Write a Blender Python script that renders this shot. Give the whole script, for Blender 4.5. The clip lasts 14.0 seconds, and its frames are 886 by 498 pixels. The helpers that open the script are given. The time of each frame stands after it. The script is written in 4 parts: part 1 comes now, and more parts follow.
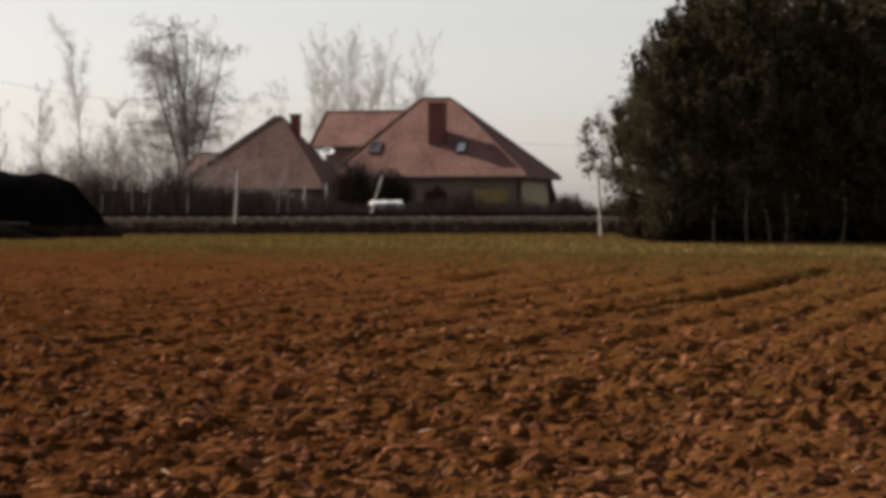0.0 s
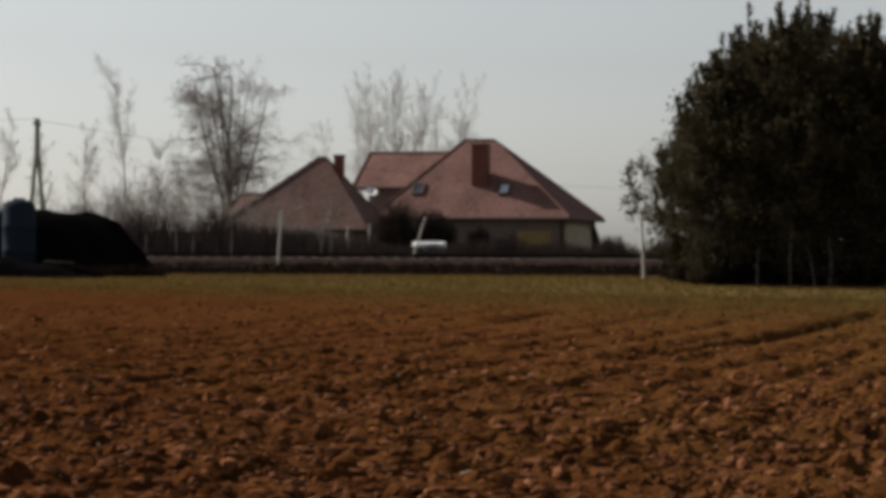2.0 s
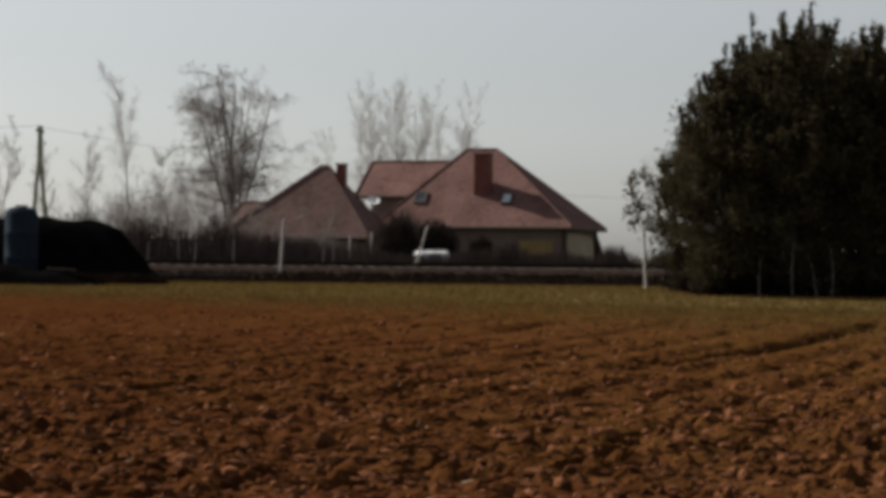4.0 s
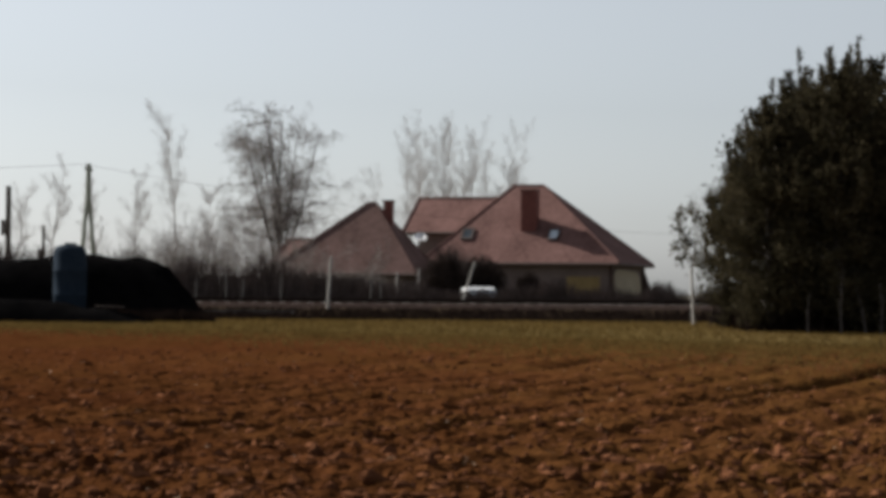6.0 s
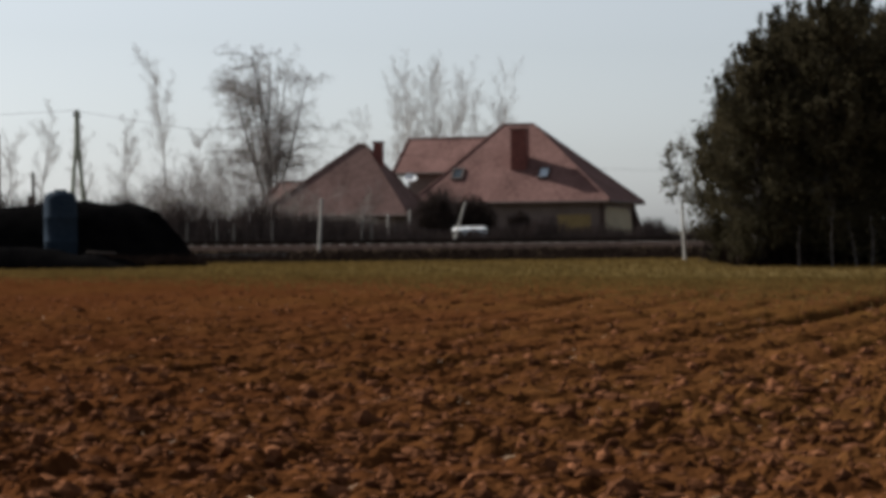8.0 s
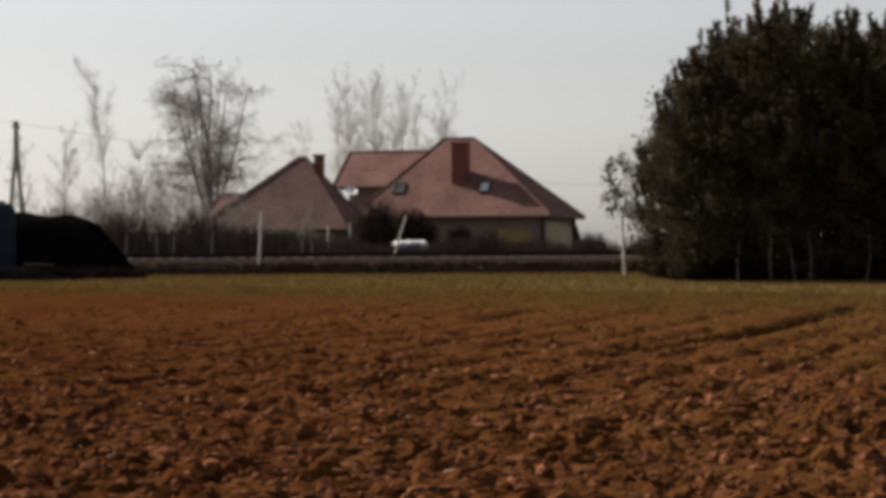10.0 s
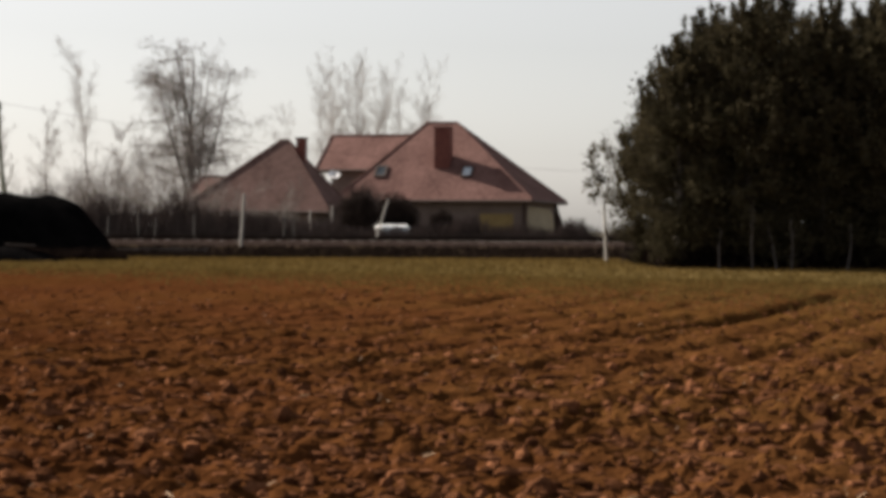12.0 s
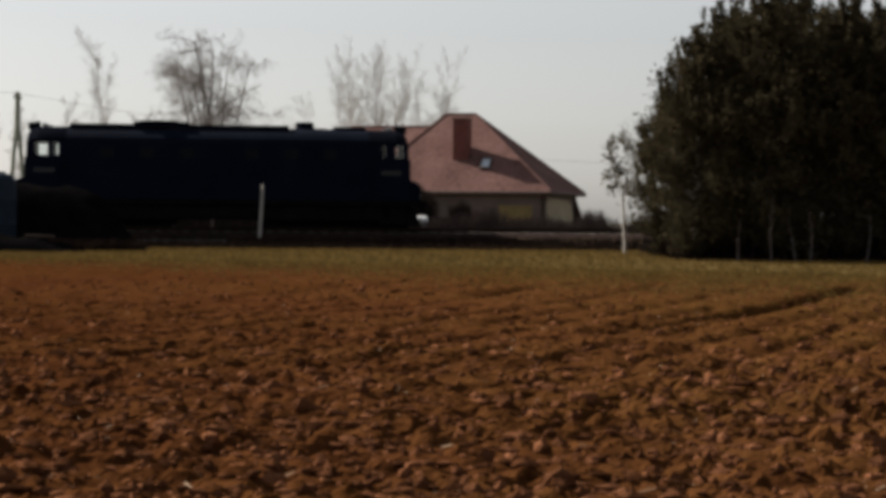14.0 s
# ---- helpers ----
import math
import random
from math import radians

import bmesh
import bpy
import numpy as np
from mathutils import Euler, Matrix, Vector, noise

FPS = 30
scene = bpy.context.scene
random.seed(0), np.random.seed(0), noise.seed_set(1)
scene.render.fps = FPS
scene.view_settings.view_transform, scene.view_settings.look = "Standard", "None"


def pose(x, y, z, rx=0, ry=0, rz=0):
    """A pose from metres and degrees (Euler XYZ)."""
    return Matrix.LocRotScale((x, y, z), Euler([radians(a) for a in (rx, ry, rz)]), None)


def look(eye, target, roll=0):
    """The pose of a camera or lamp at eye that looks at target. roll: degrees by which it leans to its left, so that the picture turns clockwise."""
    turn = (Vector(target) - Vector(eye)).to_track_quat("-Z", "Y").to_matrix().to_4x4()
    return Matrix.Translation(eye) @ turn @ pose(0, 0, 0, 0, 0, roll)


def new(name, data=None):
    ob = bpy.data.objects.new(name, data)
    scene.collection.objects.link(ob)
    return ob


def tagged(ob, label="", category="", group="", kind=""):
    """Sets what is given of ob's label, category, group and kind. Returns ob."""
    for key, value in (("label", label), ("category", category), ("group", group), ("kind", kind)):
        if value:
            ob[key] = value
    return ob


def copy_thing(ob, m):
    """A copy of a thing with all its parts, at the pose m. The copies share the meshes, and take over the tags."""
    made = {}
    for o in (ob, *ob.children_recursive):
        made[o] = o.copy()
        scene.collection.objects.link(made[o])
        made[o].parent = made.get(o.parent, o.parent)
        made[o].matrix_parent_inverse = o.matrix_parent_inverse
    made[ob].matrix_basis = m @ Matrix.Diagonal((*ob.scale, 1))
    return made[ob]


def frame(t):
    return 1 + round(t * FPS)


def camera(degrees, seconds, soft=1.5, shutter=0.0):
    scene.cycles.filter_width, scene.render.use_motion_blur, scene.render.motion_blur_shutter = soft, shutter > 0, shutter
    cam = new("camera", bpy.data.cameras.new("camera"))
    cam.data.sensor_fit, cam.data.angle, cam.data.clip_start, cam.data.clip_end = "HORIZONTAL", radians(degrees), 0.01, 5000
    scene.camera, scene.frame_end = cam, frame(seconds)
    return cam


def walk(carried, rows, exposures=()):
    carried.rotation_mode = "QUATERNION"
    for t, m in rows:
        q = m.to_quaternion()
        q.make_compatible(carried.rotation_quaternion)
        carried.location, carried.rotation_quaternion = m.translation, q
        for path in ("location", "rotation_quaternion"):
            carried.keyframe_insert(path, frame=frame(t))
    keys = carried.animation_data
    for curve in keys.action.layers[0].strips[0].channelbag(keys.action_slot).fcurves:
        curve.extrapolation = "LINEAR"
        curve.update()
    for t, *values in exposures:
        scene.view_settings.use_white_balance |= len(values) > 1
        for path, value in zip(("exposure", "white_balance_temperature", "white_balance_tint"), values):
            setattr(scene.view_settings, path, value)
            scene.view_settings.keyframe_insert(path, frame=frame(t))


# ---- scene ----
# ---- camera and its walk ----
EYE = (0.0, 0.0, 1.6)
PATH = [
    (0.0, -1.561, -1.157, -0.023), (0.5, -1.341, -0.745, -0.314), (1.0, -1.675, -1.09, 0.2),
    (1.5, -0.715, -1.409, 0.152), (2.0, -0.382, -0.025, 0.334), (2.5, 0.51, -0.323, -0.112),
    (3.0, 0.412, 0.12, -0.161), (3.2, 0.058, 0.347, 0.1), (5.3, -0.326, -0.031, 0.889),
    (5.5, -0.625, 0.967, 0.517), (6.0, 0.978, 1.215, 0.45), (6.5, -0.259, -0.356, 0.404),
    (7.0, 0.305, -0.504, 0.475), (7.5, -0.01, 0.476, 0.12), (8.0, 0.729, -0.428, -0.54),
    (8.5, -0.678, -1.668, 0.228), (9.0, -0.468, -0.439, -0.33), (9.2, -0.8, -0.042, -0.291),
    (11.3, -0.972, -0.11, -0.275), (11.5, -0.862, 0.028, -0.459), (12.0, -1.41, -0.492, 0.302),
    (12.5, -1.163, -0.4, -0.011), (13.0, -0.821, 0.174, -0.556), (13.5, -0.202, 0.02, -0.206),
    (14.0, -0.902, -0.73, 0.407)]
EXPOSURES = [
    (0, 1.2, 6800, 13), (0.5, 1.22, 6800, 13), (1, 1.18, 6800, 13), (1.5, 1.15, 6850, 14), (2, 0.82, 6500, 9),
    (2.5, 0.8, 6500, 9), (3, 0.78, 6450, 9), (5.5, 0.83, 6350, 9), (6, 0.97, 6150, 9), (6.5, 1.02, 6350, 9.5),
    (7, 1.17, 6550, 11.5), (7.5, 1.18, 6550, 11.5), (8, 0.98, 6050, 8.5), (8.5, 1.45, 6800, 13), (9, 1.26, 6750, 13),
    (11.5, 1, 6550, 11), (12, 1.28, 6700, 12), (12.5, 1.1, 6600, 11.5), (13, 1.1, 6550, 11.5), (13.5, 1.08, 6550, 11.5),
    (14, 1.03, 6550, 11)]


def aim(turn, tilt, roll):
    return pose(*EYE, 0, 0, turn) @ pose(0, 0, 0, 90 + tilt) @ pose(0, 0, 0, 0, 0, roll)


cam = camera(24.0, 14.0, soft=4.5)
walk(cam, [(t, aim(a, b, c)) for t, a, b, c in PATH], EXPOSURES)

# ---- world and sun ----
SUN_ELEVATION, SUN_TURN = radians(37.5), radians(-57)
world = bpy.data.worlds.new("world")
scene.world = world
world.use_nodes = True
wn, wl = world.node_tree.nodes, world.node_tree.links
sky = wn.new("ShaderNodeTexSky")
sky.sky_type, sky.sun_disc = "NISHITA", False
sky.sun_elevation, sky.sun_rotation = SUN_ELEVATION, SUN_TURN
sky.air_density, sky.dust_density, sky.ozone_density = 1.0, 1.2, 1.0
hazy = wn.new("ShaderNodeHueSaturation")
hazy.inputs["Saturation"].default_value = 0.25
wl.new(sky.outputs[0], hazy.inputs["Color"])
wl.new(hazy.outputs[0], wn["Background"].inputs[0])
wn["Background"].inputs[1].default_value = 0.0525
sun = new("sun", bpy.data.lights.new("sun", "SUN"))
sun.data.energy, sun.data.angle, sun.data.color = 4.9, radians(0.6), (1.0, 0.93, 0.82)
SUN_WAY = Vector((math.sin(SUN_TURN) * math.cos(SUN_ELEVATION), math.cos(SUN_TURN) * math.cos(SUN_ELEVATION), math.sin(SUN_ELEVATION)))
sun.matrix_world = look(SUN_WAY * 60, (0, 0, 0))


# ---- materials ----
def surface(name, dark, light, scale=1.0, rough=0.8, bump=0.2, fine=8.0, metal=0.0, per=0.0, gloss=0.3):
    """Two colours mixed by noise at two scales, with fine relief. per: how much each piece differs."""
    m = bpy.data.materials.new(name)
    m.use_nodes = True
    n, l = m.node_tree.nodes, m.node_tree.links
    b = n["Principled BSDF"]
    tc = n.new("ShaderNodeTexCoord")
    big, small = n.new("ShaderNodeTexNoise"), n.new("ShaderNodeTexNoise")
    big.inputs["Scale"].default_value, big.inputs["Detail"].default_value = scale, 6
    small.inputs["Scale"].default_value, small.inputs["Detail"].default_value = scale * fine, 4
    for t in (big, small):
        l.new(tc.outputs["Object"], t.inputs["Vector"])
    add = n.new("ShaderNodeMath")
    add.operation = "MULTIPLY_ADD"
    add.inputs[1].default_value = 0.5
    half = n.new("ShaderNodeMath")
    half.operation = "MULTIPLY"
    half.inputs[1].default_value = 0.5
    l.new(small.outputs[0], half.inputs[0])
    l.new(big.outputs[0], add.inputs[0])
    l.new(half.outputs[0], add.inputs[2])
    ramp = n.new("ShaderNodeValToRGB")
    ramp.color_ramp.elements[0].position, ramp.color_ramp.elements[1].position = 0.36, 0.64
    ramp.color_ramp.elements[0].color, ramp.color_ramp.elements[1].color = (*dark, 1), (*light, 1)
    l.new(add.outputs[0], ramp.inputs[0])
    out = ramp.outputs[0]
    if per:
        g = n.new("ShaderNodeNewGeometry")
        hs = n.new("ShaderNodeHueSaturation")
        mr = n.new("ShaderNodeMapRange")
        mr.inputs[3].default_value, mr.inputs[4].default_value = 1 - per, 1 + per
        l.new(g.outputs["Random Per Island"], mr.inputs[0])
        l.new(mr.outputs[0], hs.inputs["Value"])
        l.new(out, hs.inputs["Color"])
        out = hs.outputs[0]
    l.new(out, b.inputs["Base Color"])
    b.inputs["Roughness"].default_value, b.inputs["Metallic"].default_value = rough, metal
    b.inputs["Specular IOR Level"].default_value = gloss
    if bump:
        bp = n.new("ShaderNodeBump")
        bp.inputs["Strength"].default_value, bp.inputs["Distance"].default_value = bump, 0.02
        l.new(small.outputs[0], bp.inputs["Height"])
        l.new(bp.outputs[0], b.inputs["Normal"])
    return m


def leafy(name, dark, light, through_light=0.25, per=0.5):
    m = surface(name, dark, light, 0.8, 0.9, 0, 5, 0, per, 0.0)
    n, l = m.node_tree.nodes, m.node_tree.links
    b, o = n["Principled BSDF"], n["Material Output"]
    tr, mx = n.new("ShaderNodeBsdfTranslucent"), n.new("ShaderNodeMixShader")
    l.new(b.inputs["Base Color"].links[0].from_socket, tr.inputs[0])
    mx.inputs[0].default_value = through_light
    l.new(b.outputs[0], mx.inputs[1])
    l.new(tr.outputs[0], mx.inputs[2])
    l.new(mx.outputs[0], o.inputs[0])
    return m


def glass(name, tint):
    m = bpy.data.materials.new(name)
    m.use_nodes = True
    n, l = m.node_tree.nodes, m.node_tree.links
    tr, gl, mx, fr = n.new("ShaderNodeBsdfTransparent"), n.new("ShaderNodeBsdfGlossy"), n.new("ShaderNodeMixShader"), n.new("ShaderNodeFresnel")
    tr.inputs[0].default_value, gl.inputs["Roughness"].default_value = (*tint, 1), 0.03
    l.new(fr.outputs[0], mx.inputs[0])
    l.new(tr.outputs[0], mx.inputs[1])
    l.new(gl.outputs[0], mx.inputs[2])
    l.new(mx.outputs[0], n["Material Output"].inputs[0])
    return m


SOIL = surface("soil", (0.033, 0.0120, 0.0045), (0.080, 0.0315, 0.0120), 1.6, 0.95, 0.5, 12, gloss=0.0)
def patchy(m, colour, scale):
    """Broad patches where the colour leans towards another."""
    n, l = m.node_tree.nodes, m.node_tree.links
    b = n["Principled BSDF"]
    src = b.inputs["Base Color"].links[0].from_socket
    tc, nz, mr, mx = n.new("ShaderNodeTexCoord"), n.new("ShaderNodeTexNoise"), n.new("ShaderNodeMapRange"), n.new("ShaderNodeMixRGB")
    nz.inputs["Scale"].default_value, nz.inputs["Detail"].default_value = scale, 3
    mr.inputs[1].default_value, mr.inputs[2].default_value = 0.4, 0.65
    mx.blend_type = "MULTIPLY"
    mx.inputs[2].default_value = (*colour, 1)
    l.new(tc.outputs["Object"], nz.inputs["Vector"])
    l.new(nz.outputs[0], mr.inputs[0])
    l.new(mr.outputs[0], mx.inputs[0])
    l.new(src, mx.inputs[1])
    l.new(mx.outputs[0], b.inputs["Base Color"])


patchy(SOIL, (1.0, 1.1, 0.98), 0.16)


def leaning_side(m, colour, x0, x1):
    """The soil's colour leans towards another on one side of the field, fully so at x0."""
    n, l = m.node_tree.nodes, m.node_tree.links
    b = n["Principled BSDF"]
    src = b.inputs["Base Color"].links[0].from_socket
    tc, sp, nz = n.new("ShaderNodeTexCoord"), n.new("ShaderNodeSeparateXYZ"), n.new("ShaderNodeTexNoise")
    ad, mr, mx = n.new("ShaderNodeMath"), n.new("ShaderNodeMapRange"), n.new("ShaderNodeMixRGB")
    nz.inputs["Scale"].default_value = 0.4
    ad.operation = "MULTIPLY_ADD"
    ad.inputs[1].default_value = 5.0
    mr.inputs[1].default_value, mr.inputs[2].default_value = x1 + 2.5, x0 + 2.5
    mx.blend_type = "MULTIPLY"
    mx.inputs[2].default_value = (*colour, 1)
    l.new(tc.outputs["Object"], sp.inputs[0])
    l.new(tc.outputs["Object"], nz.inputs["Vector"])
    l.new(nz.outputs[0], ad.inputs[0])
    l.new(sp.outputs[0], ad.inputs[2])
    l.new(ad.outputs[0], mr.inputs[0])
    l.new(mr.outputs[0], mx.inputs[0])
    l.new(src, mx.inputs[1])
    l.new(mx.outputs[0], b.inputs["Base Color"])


# soil darkens towards the left of the field and greens towards the right
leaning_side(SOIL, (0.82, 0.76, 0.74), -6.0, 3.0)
leaning_side(SOIL, (0.98, 1.13, 0.98), 9.0, -1.0)
# dry clod colour, raised above the soil's to paint in sunlit highlights
CLOD = surface("clod", (0.041, 0.0160, 0.0070), (0.120, 0.052, 0.0265), 3.0, 0.9, 0.5, 8, 0, 0.6, 0.0)
STRAW = surface("straw", (0.13, 0.075, 0.036), (0.26, 0.165, 0.09), 4, 0.7, 0, 6, 0, 0.3)
GRASS_GROUND = surface("grass_ground", (0.050, 0.036, 0.014), (0.102, 0.071, 0.029), 0.6, 0.9, 0.4, 12, gloss=0.0)
GRASS = leafy("grass", (0.062, 0.042, 0.013), (0.135, 0.088, 0.030), 0.3, 0.6)
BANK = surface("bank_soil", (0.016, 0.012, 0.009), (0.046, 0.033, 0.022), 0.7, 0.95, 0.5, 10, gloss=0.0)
MEADOW = surface("meadow", (0.05, 0.045, 0.02), (0.11, 0.085, 0.04), 0.2, 0.95, 0.3, 12)
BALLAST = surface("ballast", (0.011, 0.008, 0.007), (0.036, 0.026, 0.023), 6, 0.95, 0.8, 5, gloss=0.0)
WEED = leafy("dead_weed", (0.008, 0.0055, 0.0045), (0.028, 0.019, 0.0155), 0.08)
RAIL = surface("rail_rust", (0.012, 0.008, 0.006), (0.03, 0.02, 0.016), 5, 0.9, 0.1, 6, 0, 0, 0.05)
SLEEPER = surface("sleeper_concrete", (0.16, 0.15, 0.14), (0.3, 0.28, 0.26), 3, 0.9)
TILES = surface("roof_tiles", (0.092, 0.050, 0.044), (0.172, 0.098, 0.087), 0.55, 0.85, 0.3, 7, 0, 0.12, 0.03)
OLD_TILES = surface("old_roof_tiles", (0.080, 0.049, 0.043), (0.152, 0.095, 0.085), 0.55, 0.85, 0.3, 7, 0, 0.12, 0.03)
RIDGE = surface("ridge_tiles", (0.095, 0.046, 0.04), (0.15, 0.075, 0.065), 1.0, 0.8)
SOFFIT = surface("dark_fascia", (0.035, 0.02, 0.016), (0.06, 0.035, 0.028), 1.5, 0.7, 0.1)
RENDERED = surface("wall_render", (0.115, 0.088, 0.081), (0.18, 0.142, 0.131), 0.6, 0.9, 0.2, 14)
CREAM = surface("cream_render", (0.24, 0.2, 0.145), (0.33, 0.28, 0.2), 0.7, 0.9, 0.2, 12)
YELLOW = surface("yellow_panel", (0.185, 0.132, 0.056), (0.265, 0.19, 0.085), 0.8, 0.8, 0.1)
CHIMNEY = surface("chimney_brick", (0.10, 0.032, 0.026), (0.17, 0.06, 0.048), 3, 0.85, 0.5, 6)
BARK = surface("bark", (0.055, 0.046, 0.042), (0.13, 0.11, 0.1), 3, 0.95, 0.6, 6)
TWIG = surface("twig_bark", (0.15, 0.13, 0.12), (0.28, 0.25, 0.235), 2, 0.95, 0)
# far birch bark, with the distance haze put into its paler colour
HAZED_TWIG = surface("hazed_twig_bark", (0.33, 0.31, 0.305), (0.48, 0.455, 0.445), 2, 0.95, 0)
BIRCH = surface("birch_bark", (0.3, 0.28, 0.26), (0.62, 0.59, 0.55), 2.5, 0.8, 0.2, 4)
NEEDLE = leafy("needles", (0.034, 0.030, 0.017), (0.082, 0.067, 0.040), 0.2, 0.4)
SHRUB_LEAF = leafy("shrub_leaf", (0.012, 0.009, 0.008), (0.036, 0.027, 0.024), 0.1, 0.5)
BROWN_LEAF = leafy("brown_leaf", (0.05, 0.042, 0.03), (0.11, 0.094, 0.068), 0.3)
HEDGE = surface("hedge_twig", (0.044, 0.032, 0.028), (0.12, 0.09, 0.078), 1.2, 0.95, 0, 6, 0, 0.4)
FENCE_WOOD = surface("weathered_boards", (0.045, 0.034, 0.028), (0.095, 0.075, 0.062), 2.5, 0.9, 0.4, 8, 0, 0.3)
PALE_WOOD = surface("pale_post", (0.26, 0.24, 0.215), (0.45, 0.42, 0.38), 3, 0.85, 0.3)
POST_GREY = surface("grey_post_concrete", (0.07, 0.065, 0.058), (0.14, 0.13, 0.12), 2, 0.9, 0.3)
CONCRETE = surface("concrete", (0.17, 0.18, 0.14), (0.3, 0.31, 0.25), 2, 0.9, 0.3)
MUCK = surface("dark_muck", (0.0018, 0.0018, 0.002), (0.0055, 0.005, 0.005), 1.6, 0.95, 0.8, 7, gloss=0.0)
TANK = surface("blue_grey_plastic", (0.013, 0.020, 0.031), (0.024, 0.034, 0.047), 1.2, 0.85, 0.1, gloss=0.02)
TYRE = surface("tyre_rubber", (0.012, 0.012, 0.013), (0.03, 0.03, 0.03), 4, 0.85, 0.2)
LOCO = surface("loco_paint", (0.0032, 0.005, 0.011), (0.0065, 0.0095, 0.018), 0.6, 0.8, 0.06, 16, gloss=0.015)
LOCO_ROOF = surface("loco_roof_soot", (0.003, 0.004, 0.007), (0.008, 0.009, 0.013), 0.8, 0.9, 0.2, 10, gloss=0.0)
LOCO_STRIPE = surface("loco_stripe", (0.014, 0.014, 0.015), (0.024, 0.024, 0.024), 1.5, 0.5, 0.05)
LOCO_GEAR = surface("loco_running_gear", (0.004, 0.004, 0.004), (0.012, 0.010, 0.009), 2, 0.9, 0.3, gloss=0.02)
STEEL = surface("worn_steel", (0.16, 0.15, 0.14), (0.3, 0.29, 0.28), 4, 0.4, 0.1, 6, 0.9)
CAR_WHITE = surface("white_car_paint", (0.58, 0.58, 0.59), (0.68, 0.68, 0.69), 0.5, 0.25, 0)
WHITE = surface("white_metal", (0.7, 0.7, 0.7), (0.85, 0.85, 0.85), 1, 0.4, 0)
STONE = surface("field_stone", (0.2, 0.18, 0.15), (0.4, 0.36, 0.3), 3, 0.9, 0.4)
PANE = glass("pane", (0.95, 0.97, 0.97))
LOCO_PANE = surface("loco_window_glass", (0.003, 0.004, 0.006), (0.006, 0.008, 0.011), 0.5, 0.35, 0, gloss=0.06)
DARK_PANE = surface("dark_window_glass", (0.02, 0.024, 0.03), (0.04, 0.05, 0.06), 0.5, 0.06, 0)
# pale blue glass colour stands in for the reflected sky
SKY_TINTED_PANE = surface("sky_tinted_glass", (0.35, 0.40, 0.45), (0.5, 0.55, 0.6), 0.8, 0.08, 0)


# ---- mesh helpers ----
def part(name, bm, material, parent, label=""):
    """Links a bmesh as one mesh object under a thing or a part."""
    me = bpy.data.meshes.new(name)
    bm.to_mesh(me)
    bm.free()
    me.materials.append(material)
    ob = new(name, me)
    ob.parent = parent
    return tagged(ob, label)


def raw(name, verts, faces, material, parent=None, smooth=False):
    me = bpy.data.meshes.new(name)
    me.from_pydata(verts, [], faces)
    me.materials.append(material)
    if smooth:
        me.polygons.foreach_set("use_smooth", [True] * len(me.polygons))
    ob = new(name, me)
    ob.parent = parent
    return ob


def thing(name, m, label, category, group="", kind=""):
    ob = new(name)
    ob.matrix_world = m
    return tagged(ob, label, category, group, kind)


def box(x0, x1, y0, y1, z0, z1, bevel=0.0, bm=None):
    own = bmesh.new()
    v = [own.verts.new((x, y, z)) for x in (x0, x1) for y in (y0, y1) for z in (z0, z1)]
    for f in ((0, 1, 3, 2), (4, 6, 7, 5), (0, 4, 5, 1), (2, 3, 7, 6), (0, 2, 6, 4), (1, 5, 7, 3)):
        own.faces.new([v[i] for i in f])
    if bevel:
        bmesh.ops.bevel(own, geom=own.edges[:], offset=bevel, segments=2, affect="EDGES")
    if bm is None:
        return own
    me = bpy.data.meshes.new("tmp")
    own.to_mesh(me)
    own.free()
    bm.from_mesh(me)
    bpy.data.meshes.remove(me)
    return bm


def prism(points, axis, a, b, bm=None, bevel=0.0):
    """A closed outline of 2D points swept from a to b along the axis."""
    own = bmesh.new()
    at = {"x": lambda p, s: (s, p[0], p[1]), "y": lambda p, s: (p[0], s, p[1]), "z": lambda p, s: (p[0], p[1], s)}[axis]
    lo, hi = [own.verts.new(at(p, a)) for p in points], [own.verts.new(at(p, b)) for p in points]
    n = len(points)
    own.faces.new(lo)
    own.faces.new(hi[::-1])
    for i in range(n):
        own.faces.new((lo[i], hi[i], hi[(i + 1) % n], lo[(i + 1) % n]))
    bmesh.ops.recalc_face_normals(own, faces=own.faces[:])
    if bevel:
        bmesh.ops.bevel(own, geom=own.edges[:], offset=bevel, segments=2, affect="EDGES")
    if bm is None:
        return own
    me = bpy.data.meshes.new("tmp")
    own.to_mesh(me)
    own.free()
    bm.from_mesh(me)
    bpy.data.meshes.remove(me)
    return bm


def rod(p, q, r0, r1=None, n=8, bm=None):
    """A tapered round bar from p to q."""
    bm = bm or bmesh.new()
    p, q, r1 = Vector(p), Vector(q), r0 if r1 is None else r1
    d = (q - p).normalized()
    a = d.orthogonal().normalized()
    b = d.cross(a)
    rings = [[bm.verts.new(c + (a * math.cos(2 * math.pi * i / n) + b * math.sin(2 * math.pi * i / n)) * r) for i in range(n)] for c, r in ((p, r0), (q, r1))]
    for i in range(n):
        bm.faces.new((rings[0][i], rings[0][(i + 1) % n], rings[1][(i + 1) % n], rings[1][i]))
    bm.faces.new(rings[0][::-1])
    bm.faces.new(rings[1])
    return bm


